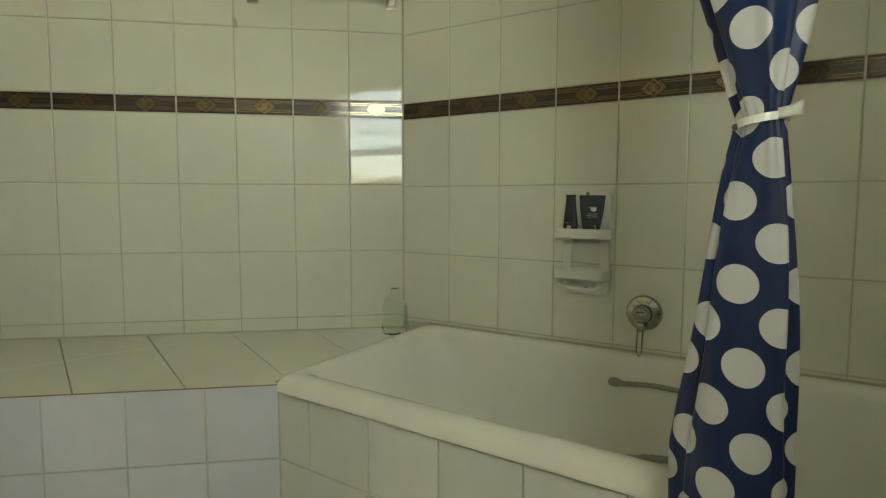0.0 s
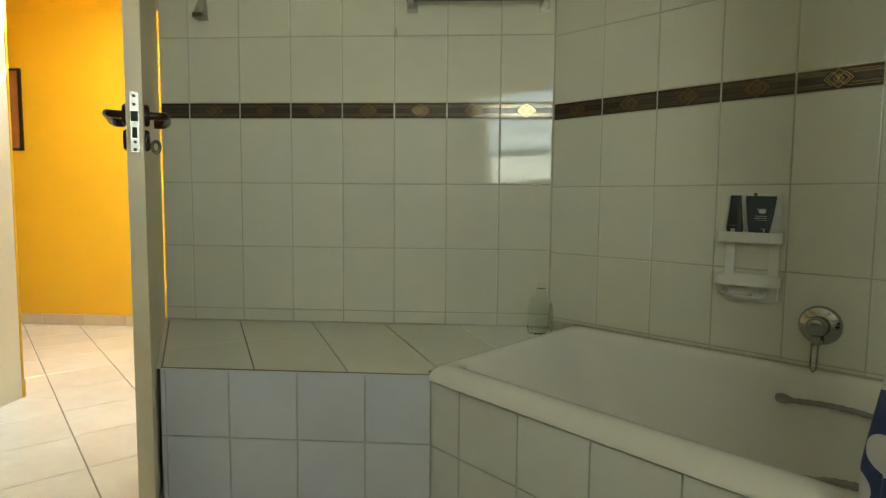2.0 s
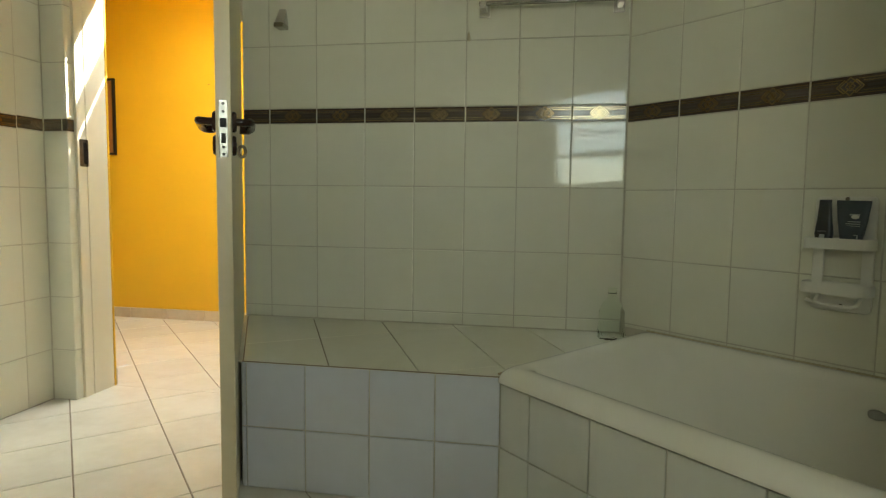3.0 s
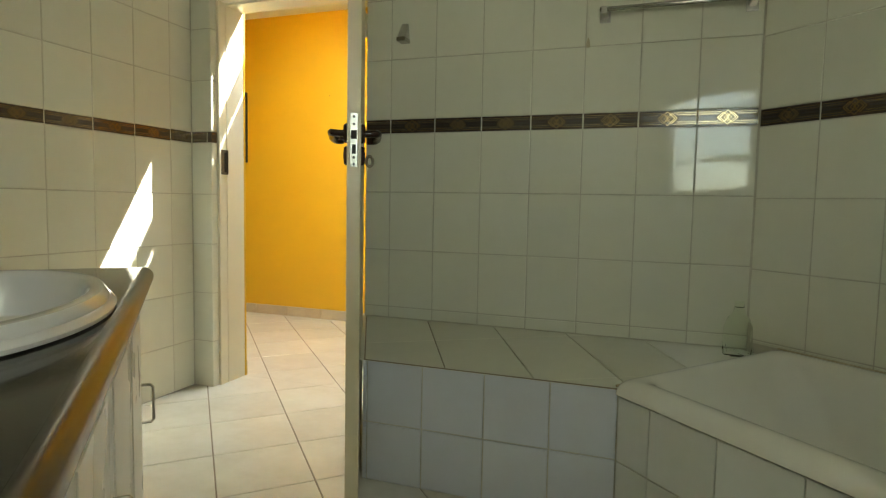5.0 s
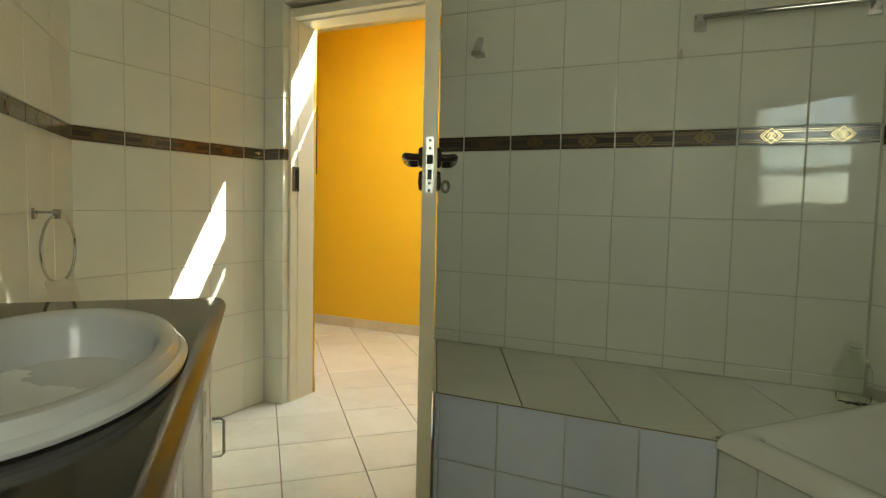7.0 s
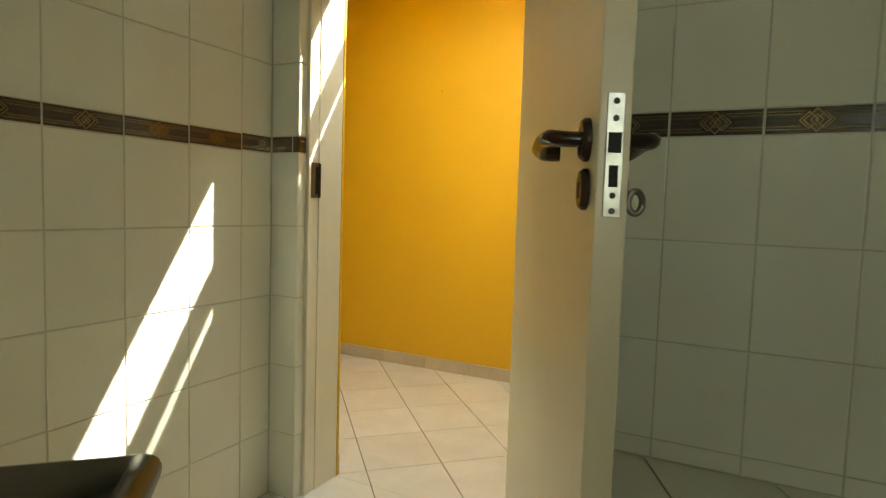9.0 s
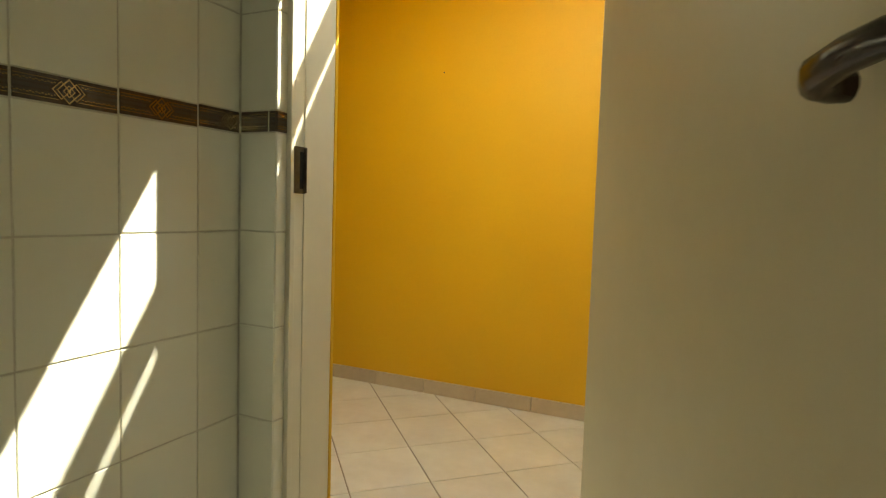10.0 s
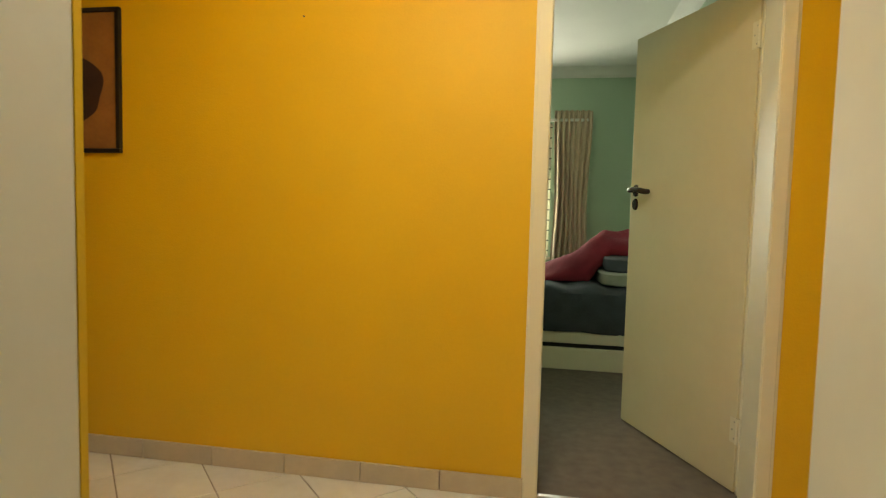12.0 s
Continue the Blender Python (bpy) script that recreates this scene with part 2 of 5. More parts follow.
def add_cyl(bm, a, b, r0, r1=None, seg=20):
    a, b = Vector(a), Vector(b)
    d = b - a
    m = Matrix.Translation((a + b) / 2) @ d.to_track_quat("Z", "Y").to_matrix().to_4x4()
    return bmesh.ops.create_cone(bm, cap_ends=True, segments=seg, radius1=r0, radius2=r0 if r1 is None else r1, depth=d.length, matrix=m)["verts"]


def add_prism(bm, pts, z0, z1):
    lo = [bm.verts.new((x, y, z0)) for x, y in pts]
    hi = [bm.verts.new((x, y, z1)) for x, y in pts]
    n = len(pts)
    for i in range(n):
        j = (i + 1) % n
        bm.faces.new((lo[i], lo[j], hi[j], hi[i]))
    bm.faces.new(lo)
    bm.faces.new(hi)


def add_tube(bm, pts, r, seg=10, closed=False):
    """A round tube through points; r is a number or a list."""
    pts = [Vector(p) for p in pts]
    n = len(pts)
    rings = []
    side = None
    for i, p in enumerate(pts):
        d = (pts[(i + 1) % n] - pts[i - 1]) if closed or 0 < i < n - 1 else (pts[1] - pts[0] if i == 0 else pts[-1] - pts[-2])
        d.normalize()
        if side is None:
            side = d.orthogonal().normalized()
        side = (side - d * side.dot(d)).normalized()
        up = d.cross(side)
        rr = r[i] if isinstance(r, (list, tuple)) else r
        rings.append([bm.verts.new(p + (side * math.cos(a) + up * math.sin(a)) * rr) for a in (2 * math.pi * k / seg for k in range(seg))])
    for i in range(n if closed else n - 1):
        a, b = rings[i], rings[(i + 1) % n]
        for k in range(seg):
            bm.faces.new((a[k], a[(k + 1) % seg], b[(k + 1) % seg], b[k]))
    if not closed:
        bm.faces.new(rings[0])
        bm.faces.new(rings[-1])


def add_rings(bm, rings, cap_first=False, cap_last=True, close=True):
    vs = [[bm.verts.new(p) for p in ring] for ring in rings]
    n = len(vs[0])
    for a, b in zip(vs, vs[1:]):
        for k in range(n if close else n - 1):
            bm.faces.new((a[k], a[(k + 1) % n], b[(k + 1) % n], b[k]))
    if cap_first:
        bm.faces.new(vs[0])
    if cap_last:
        bm.faces.new(vs[-1])
    return vs


def wall(name, a, b, z0, z1, thick, mat, holes=(), label=""):
    """A wall with its face from a to b (as seen, the solid lies to the left of a -> b); holes are (s0, s1, z0, z1)."""
    a, b = Vector((*a, 0)), Vector((*b, 0))
    u = (b - a).normalized()
    n = Vector((-u.y, u.x, 0))
    m = Matrix(((u.x, n.x, 0, a.x), (u.y, n.y, 0, a.y), (0, 0, 1, 0), (0, 0, 0, 1)))
    length = (b - a).length
    ss = sorted({0, length, *(h[0] for h in holes), *(h[1] for h in holes)})
    zs = sorted({z0, z1, *(h[2] for h in holes), *(h[3] for h in holes)})
    bm = bmesh.new()
    for s0, s1 in zip(ss, ss[1:]):
        for c0, c1 in zip(zs, zs[1:]):
            if any(h[0] <= s0 and s1 <= h[1] and h[2] <= c0 and c1 <= h[3] for h in holes):
                continue
            add_box(bm, (s0, 0, c0), (s1, thick, c1), m)
    ob = obj(name, bm, mat)
    return tagged(ob, label, "wall", kind="structure")


TILES = {}


def tile_mesh(w, h, mat, name="tile", t=0.005, bev=0.0016):
    key = (round(w, 4), round(h, 4), mat.name, name)
    if key in TILES:
        return TILES[key]
    bm = bmesh.new()
    def ring(i, z):
        return [Vector((i, i, z)), Vector((w - i, i, z)), Vector((w - i, h - i, z)), Vector((i, h - i, z))]
    add_rings(bm, [ring(0, 0), ring(0, t - bev), ring(bev * 0.4, t - bev * 0.3), ring(bev * 1.4, t)])
    me = bpy.data.meshes.new(name)
    bm.to_mesh(me)
    bm.free()
    me.materials.append(mat)
    TILES[key] = me
    return me


def lay(parent, me, origin, u, v, name="tile"):
    """One piece, its face towards u x v."""
    n = u.cross(v)
    ob = new(name, me)
    ob.matrix_world = Matrix(((u.x, v.x, n.x, origin.x), (u.y, v.y, n.y, origin.y), (u.z, v.z, n.z, origin.z), (0, 0, 0, 1)))
    ob.parent = parent
    return ob


GAP = 0.0036
UP = Vector((0, 0, 1))


def tile_field(parent, origin, u, sj, zj, mat=None, skip=()):
    """Tiles between joints sj (along u from origin) and zj (heights); the face looks towards u x up."""
    mat = mat or M_TILE
    for s0, s1 in zip(sj, sj[1:]):
        for c0, c1 in zip(zj, zj[1:]):
            if (c0, c1) in skip or s1 - s0 < 0.008 or c1 - c0 < 0.008:
                continue
            w, h = s1 - s0 - GAP, c1 - c0 - GAP
            lay(parent, tile_mesh(w, h, mat), Vector(origin) + u * (s0 + GAP / 2) + UP * (c0 + GAP / 2), u, UP)


def band_mesh(w, h):
    """Border tile: dark edges, a mauve field with two dark grooves, rope lines and a diamond medallion."""
    key = ("band", round(w, 4), round(h, 4))
    if key in TILES:
        return TILES[key]
    bm = bmesh.new()
    add_box(bm, (0, 0, 0), (w, h, 0.005), None, 0)
    cx, cy = (w / 2 if w > 0.15 else 0.1), h / 2
    medal = cx + 0.03 < w
    r = h * 0.47

    def clear(y):
        """Half the medallion's width at height y."""
        return max(0.0, r + 0.013 - abs(y - cy)) if medal else -1.0

    def bar(y0, y1, mi, z):
        half = clear(h * (y0 + y1) / 2)
        spans = [(0.001, w - 0.001)] if half < 0 else [(0.001, cx - half), (cx + half, w - 0.001)]
        for x0, x1 in spans:
            if x1 > x0:
                add_box(bm, (x0, h * y0, 0.004), (x1, h * y1, z), None, mi)

    for y0, y1 in ((0.15, 0.37), (0.435, 0.565), (0.63, 0.85)):
        bar(y0, y1, 1, 0.0056)
    for y in (0.15, 0.85):
        bar(y - 0.012, y + 0.012, 2, 0.0062)
    n = int(w / 0.0055)
    for yc in (0.27, 0.73):
        for i in range(n):
            x = (i + 0.5) * w / n
            if abs(x - cx) > clear(h * yc) + 0.002:
                lean = 0.0008 if i % 2 else -0.0008
                add_box(bm, (x - 0.0018, h * yc - 0.0011 + lean, 0.005), (x + 0.0018, h * yc + 0.0011 + lean, 0.0064), None, 2)

    def diamond(x, y, ro, ri, z, mi, stretch=1.0):
        corners = [(stretch, 0), (0, 1), (-stretch, 0), (0, -1)]
        out = [bm.verts.new((x + a * ro, y + b * ro, z)) for a, b in corners]
        if ri <= 0:
            bm.faces.new(out).material_index = mi
            return
        inn = [bm.verts.new((x + a * ri, y + b * ri, z)) for a, b in corners]
        for k in range(4):
            bm.faces.new((out[k], out[(k + 1) % 4], inn[(k + 1) % 4], inn[k])).material_index = mi

    if medal:
        diamond(cx, cy, r, 0, 0.0060, 1, 1.28)
        for dx in (-0.015, 0.015):
            diamond(cx + dx, cy, r * 0.74, r * 0.62, 0.0066, 2)
        diamond(cx, cy, r, r * 0.87, 0.0068, 2)
        diamond(cx, cy, r * 0.50, r * 0.40, 0.0070, 2)
        diamond(cx, cy, r * 0.17, 0, 0.0072, 2)
        for dx in (-1, 1):
            tip = [bm.verts.new((cx + dx * a, cy + b, 0.0071)) for a, b in ((0.0195, 0), (0.0135, 0.0055), (0.0135, -0.0055))]
            bm.faces.new(tip if dx > 0 else tip[::-1]).material_index = 0
    me = bpy.data.meshes.new("border_tile")
    bm.to_mesh(me)
    bm.free()
    for mm in (M_BAND, M_BAND_MID, M_GOLD):
        me.materials.append(mm)
    TILES[key] = me
    return me


BAND_H, BAND_SLIM = 0.060, 0.055


def band_row(parent, origin, u, sj, z, height=BAND_H):
    for s0, s1 in zip(sj, sj[1:]):
        if s1 - s0 > 0.012:
            lay(parent, band_mesh(s1 - s0 - 0.006, height - 0.003), Vector(origin) + u * (s0 + 0.003) + UP * (z + 0.0015), u, UP, "border_tile")


def joints(start, end, first, pitch):
    """Joint places from start to end, with one at first and the rest a pitch apart."""
    out = [start]
    k = math.ceil((start - first) / pitch - 1e-6)
    x = first + k * pitch
    while x < end - 0.006:
        if x > start + 0.006:
            out.append(x)
        x += pitch
    return out + [end]


CEIL = 2.46
TH = 0.25

LW_Y, NIB_Y, SW_X = 2.395, 2.457, -2.412
RW_Q, VW_Q, SE_P = 1.772, -0.657, 0.21
C0 = Vector((0.128, LW_Y, 0))
RD = Vector((math.cos(radians(-42)), math.sin(radians(-42)), 0))
RN = Vector((-RD.y, RD.x, 0))


def clip_poly(poly, planes):
    """Cut a convex 2D polygon by half planes (nx, ny, c): keeps nx*x + ny*y <= c."""
    for nx, ny, c in planes:
        out = []
        for i, a in enumerate(poly):
            b = poly[(i + 1) % len(poly)]
            da, db = nx * a[0] + ny * a[1] - c, nx * b[0] + ny * b[1] - c
            if da <= 0:
                out.append(a)
            if da * db < 0:
                t = da / (da - db)
                out.append((a[0] + (b[0] - a[0]) * t, a[1] + (b[1] - a[1]) * t))
        poly = out
        if len(poly) < 3:
            return []
    return poly


# ---- large structure: floors, ceilings ----
bm = bmesh.new()
add_box(bm, (-6.15, 2.60, -0.15), (0.25, 4.283, -0.005))
ROOM = [(0, 1, 2.69), (-1, 0, -SW_X), (-R2, -R2, -VW_Q), (R2, -R2, SE_P), (RN.x, RN.y, RN.dot(C0))]
outline = clip_poly([(-4, -4), (4, -4), (4, 4), (-4, 4)], [(0, 1, 2.60)] + [(nx, ny, c + 0.1) for nx, ny, c in ROOM[1:]])
add_prism(bm, outline, -0.15, -0.005)
floor = tagged(obj("floor", bm, M_FGROUT), "pale marbled ceramic floor tiles with brown grout", "floor", kind="structure")
floor_bed = tagged(obj("floor_bedroom", box_bm((-4.6, 4.283, -0.15), (0.2, 8.2, 0.006)), M_CARPET), "grey-brown fitted bedroom carpet", "carpet", kind="structure")
bm = bmesh.new()
SKX, SKY = (-2.32, -1.70), (2.735, 3.205)
add_box(bm, (-6.2, -2.2, CEIL), (2.4, SKY[0], CEIL + 0.1))
add_box(bm, (-6.2, SKY[1] + 0.115, CEIL), (2.4, 4.35, CEIL + 0.1))
add_box(bm, (-6.2, SKY[0], CEIL), (SKX[0], SKY[1] + 0.115, CEIL + 0.1))
add_box(bm, (SKX[1], SKY[0], CEIL), (2.4, SKY[1] + 0.115, CEIL + 0.1))
ceiling = tagged(obj("ceiling", bm, M_WHITE), "plain white ceiling with a skylight opening", "ceiling", kind="structure")
ceiling_bed = tagged(obj("ceiling_bedroom", box_bm((-4.6, 4.35, 2.44), (0.2, 8.2, 2.56)), M_WHITE), "plain white bedroom ceiling", "ceiling", kind="structure")
skylight = tagged(obj("skylight_frame", box_bm((SKX[0], SKY[1], CEIL + 0.02), (SKX[1], SKY[1] + 0.06, CEIL + 0.08)), M_CREAM), "cream glazing bar of the corridor skylight", "skylight", kind="structure")

# ---- bathroom walls ----
OPEN_L, OPEN_R = -2.291, -1.402
wall_lw = wall("wall_towel_bar", (OPEN_R, LW_Y + 0.002), (0.6, LW_Y + 0.002), 0, CEIL, 0.15, M_GROUT, label="white glazed tile wall with a dark border band")
wall_nib = wall("wall_door_nib", (-2.54, NIB_Y + 0.002), (OPEN_L - 0.005, NIB_Y + 0.002), 0, CEIL, 0.09, M_GROUT, label="narrow white tiled wall end beside the doorway")
wall_lintel = wall("wall_over_door", (OPEN_L - 0.005, NIB_Y + 0.002), (OPEN_R, NIB_Y + 0.002), 2.0, CEIL, 0.09, M_GROUT, label="white tiled wall above the doorway")
wall_sw = wall("wall_door_side", (SW_X - 0.002, 1.40), (SW_X - 0.002, NIB_Y + 0.09), 0, CEIL, 0.15, M_GROUT, label="white glazed tile wall beside the doorway")
a, b = C0 - RD * 0.2 + RN * 0.002, C0 + RD * 2.15 + RN * 0.002
wall_rw = wall("wall_bath", (a.x, a.y), (b.x, b.y), 0, CEIL, 0.15, M_GROUT, label="white glazed tile wall behind the bath")
a, b = pq(SE_P + 0.15, VW_Q - 0.002), pq(-2.8, VW_Q - 0.002)
wall_vw = wall("wall_vanity", (a.x, a.y), (b.x, b.y), 0, CEIL, 0.15, M_GROUT, label="white glazed tile wall behind the vanity")
a, b = pq(SE_P + 0.002, RW_Q + 0.15), pq(SE_P + 0.002, VW_Q - 0.15)
WQ0, WQ1, WZ0, WZ1 = -0.45, 0.38, 1.065, 1.86
wall_se = wall("wall_window", (a.x, a.y), (b.x, b.y), 0, CEIL, 0.15, M_GROUT, [(RW_Q + 0.15 - WQ1, RW_Q + 0.15 - WQ0, WZ0, WZ1)], label="white tiled wall with the bathroom window")

# ---- corridor walls ----
YW = 4.25
wall_ca = wall("wall_corridor_bath_side", (OPEN_R, 2.55), (0.6, 2.55), 0, CEIL, 0.15, M_YELLOW, label="ochre yellow painted corridor wall")
wall_cb = wall("wall_corridor_far_end", (-6.15, 2.55), (OPEN_L - 0.01, 2.55), 0, CEIL, 0.15, M_YELLOW, label="ochre yellow painted corridor wall")
wall_cc = wall("wall_corridor_over_door", (OPEN_L - 0.01, 2.55), (OPEN_R, 2.55), 2.0, CEIL, 0.15, M_YELLOW, label="ochre yellow painted wall above the doorway")
BED_L, BED_R = -1.733, -0.985
obj("reveal_edge", box_bm((OPEN_L - 0.04, 2.6875, 0), (OPEN_L + 0.0145, 2.6995, 1.96)), M_YELLOW, wall_cb)
wall_yl = wall("wall_yellow", (-6.15, YW), (0.3, YW), 0, CEIL, 0.12, M_YELLOW, [(6.15 + BED_L - 0.02, 6.15 + BED_R + 0.02, 0, 2.0)], label="ochre yellow painted corridor wall with bedroom doorway")
wall_c1 = wall("wall_corridor_left", (-6.1, 2.4), (-6.1, 4.5), 0, CEIL, 0.15, M_YELLOW, label="ochre yellow corridor end wall")
wall_c2 = wall("wall_corridor_right", (0.2, 4.5), (0.2, 2.4), 0, CEIL, 0.15, M_YELLOW, label="ochre yellow corridor end wall")

# ---- bedroom walls ----
FAR_Y, BRX = 7.9, -1.03
wall_b1 = wall("wall_bedroom_door", (-4.4, YW + 0.12), (0.0, YW + 0.12), 0, 2.44, 0.09, M_MINT, [(4.4 + BED_L - 0.02, 4.4 + BED_R + 0.02, 0, 2.0)], label="mint green bedroom wall around the doorway")
BW0, BW1, BWZ0, BWZ1 = -2.95, -1.73, 0.64, 1.93
wall_b2 = wall("wall_bedroom_window", (-4.4, FAR_Y), (0.0, FAR_Y), 0, 2.44, 0.2, M_MINT, [(4.4 + BW0, 4.4 + BW1, BWZ0, BWZ1)], label="mint green bedroom wall with a window")
wall_b3 = wall("wall_bedroom_right", (-0.86, 8.0), (-0.86, YW + 0.2), 0, 2.44, 0.15, M_MINT, label="mint green bedroom side wall")
wall_b4 = wall("wall_bedroom_left", (-4.3, YW + 0.2), (-4.3, 8.0), 0, 2.44, 0.15, M_MINT, label="mint green bedroom side wall")
bm = bmesh.new()
add_prism(bm, [(0, 0), (0.09, 0), (0.07, -0.03), (0.03, -0.07), (0, -0.09)], -3.4, 0.05)
cor = obj("cornice", bm, M_WHITE)
cor.matrix_world = Matrix(((0, 0, 1, -0.91), (-1, 0, 0, FAR_Y), (0, 1, 0, 2.44), (0, 0, 0, 1)))
tagged(cor, "white moulded cornice along the bedroom ceiling", "cornice", kind="structure")
bm = bmesh.new()
add_prism(bm, [(0, 0), (0.09, 0), (0.07, -0.03), (0.03, -0.07), (0, -0.09)], 0, 3.3)
cor2 = obj("cornice", bm, M_WHITE)
cor2.matrix_world = Matrix(((-1, 0, 0, -0.86), (0, 0, 1, 4.5), (0, 1, 0, 2.44), (0, 0, 0, 1)))
tagged(cor2, "white moulded cornice along the bedroom ceiling", "cornice", kind="structure")

# ---- outdoors ----
tagged(obj("ground", box_bm((-60, -60, -0.4), (60, 60, -0.16)), M_SOIL), "pale garden paving outside the house", "ground", kind="structure")


# ---- doorway frames ----
def door_frame(name, x0, x1, y0, y1, head, rebate_y, rebate, stop, label, flip=False, stop_r=None):
    """Pressed steel frame; the rebate lies on the y0 side, or on the y1 side if flipped."""
    fr = empty(name)
    tagged(fr, label, "door frame", kind="structure")
    ra, rb = (y0, rebate_y) if not flip else (rebate_y, y1)
    sa, sb = (rebate_y, y1) if not flip else (y0, rebate_y)
    for nm, xa, sgn in (("jamb", x0, 1), ("jamb", x1, -1)):
        bm = bmesh.new()
        def xr(lo, hi):
            return (min(xa + sgn * lo, xa + sgn * hi), max(xa + sgn * lo, xa + sgn * hi))
        l, h = xr(-0.04, rebate)
        add_box(bm, (l, ra, 0), (h, rb, head + 0.03), None, 0, 0.002)
        l, h = xr(-0.04, stop if sgn > 0 or stop_r is None else stop_r)
        add_box(bm, (l, sa, 0), (h, sb, head + 0.03), None, 0, 0.003)
        ya = y0 if not flip else y1 - 0.012
        l, h = xr(-0.052, rebate + 0.004)
        add_box(bm, (l, ya - 0.006, 0), (h, ya + 0.014, head + 0.04), None, 0, 0.003)
        part(nm, bm, M_CREAM, fr)
    bm = bmesh.new()
    add_box(bm, (x0 - 0.04, ra, head - rebate + 0.008), (x1 + 0.04, rb, head + 0.04), None, 0, 0.002)
    add_box(bm, (x0 - 0.04, sa, head - stop), (x1 + 0.04, sb, head + 0.04), None, 0, 0.003)
    part("head", bm, M_CREAM, fr)
    return fr


frame_bath = door_frame("door_frame_bathroom", OPEN_L, OPEN_R, 2.505, 2.688, 1.945, 2.556, 0.010, 0.013, "cream pressed steel door frame with open doorway", stop_r=0.061)
frame_bed = door_frame("door_frame_bedroom", BED_L - 0.02, BED_R + 0.02, YW - 0.004, YW + 0.215, 1.97, YW + 0.165, 0.01, 0.02, "cream door frame of the bedroom doorway", True)
bm = bmesh.new()
add_box(bm, (BED_L - 0.052, YW - 0.010, 0), (BED_L - 0.003, YW + 0.02, 2.02), None, 0, 0.004)
part("casing", bm, M_CREAM, frame_bed)
bm = bmesh.new()
add_box(bm, (BED_R + 0.003, YW - 0.010, 0), (BED_R + 0.05, YW + 0.02, 2.02), None, 0, 0.004)
part("casing", bm, M_CREAM, frame_bed)
bm = bmesh.new()
add_box(bm, (BED_L + 0.001, YW + 0.012, -0.01), (BED_R - 0.001, YW + 0.036, 0.009), None, 0, 0.002)
tagged(obj("threshold", bm, M_STEEL), "thin metal carpet strip in the bedroom doorway", "threshold", kind="structure")

# strike plate on the lock-side jamb
strike = empty("strike_plate")
tagged(strike, "tarnished steel strike plate on the cream jamb", "strike plate")
bm = bmesh.new()
add_box(bm, (-2.283, 2.510, 1.087), (-2.2765, 2.5595, 1.212), None, 0, 0.0015)
part("plate", bm, M_OLDSTEEL, strike)
part("latch_hole", box_bm((-2.277, 2.534, 1.10), (-2.2755, 2.549, 1.198)), M_BLACK, strike)
bm = bmesh.new()
add_box(bm, (-2.2775, 2.551, 1.089), (-2.268, 2.5545, 1.21), None, 0, 0.001)
part("lip", bm, M_OLDSTEEL, strike)


# ---- doors ----
def lever(parent, m, turn=1, mat=None):
    """Lever handle on a rose: local x towards the hinge, y out of the leaf."""
    mat = mat or M_BROWN
    bm = bmesh.new()
    add_rings(bm, [[Vector((0.021 * s * math.cos(a), y, 0.030 * s * math.sin(a))) for a in (2 * math.pi * k / 24 for k in range(24))] for s, y in ((1, 0), (1, 0.007), (0.86, 0.012), (0.5, 0.013))])
    bmesh.ops.transform(bm, matrix=m, verts=bm.verts)
    part("rose", bm, mat, parent, smooth=True)
    bm = bmesh.new()
    pts = [(0, 0.008, 0), (0, 0.03, 0), (0.004, 0.043, 0.001), (0.016, 0.050, 0.003), (0.05, 0.051, 0.004), (0.082, 0.051, 0.002), (0.112, 0.049, -0.003), (0.125, 0.041, -0.007), (0.129, 0.028, -0.008), (0.128, 0.016, -0.008)]
    rs = [0.011, 0.011, 0.0115, 0.012, 0.0125, 0.013, 0.0138, 0.014, 0.0135, 0.0125]
    add_tube(bm, pts, rs, 12)
    bmesh.ops.transform(bm, matrix=m, verts=bm.verts)
    part("lever", bm, mat, parent, smooth=True)


def escutcheon(parent, m):
    bm = bmesh.new()
    add_rings(bm, [[Vector((0.020 * s * math.cos(a), y, 0.029 * s * math.sin(a))) for a in (2 * math.pi * k / 24 for k in range(24))] for s, y in ((1, 0), (1, 0.006), (0.86, 0.011), (0.4, 0.0115))])
    bmesh.ops.transform(bm, matrix=m, verts=bm.verts)
    esc = part("escutcheon", bm, M_BROWN, parent, smooth=True)
    bm = bmesh.new()
    add_box(bm, (-0.003, 0.0105, -0.012), (0.003, 0.0125, 0.010), m)
    part("keyhole", bm, M_BLACK, esc)


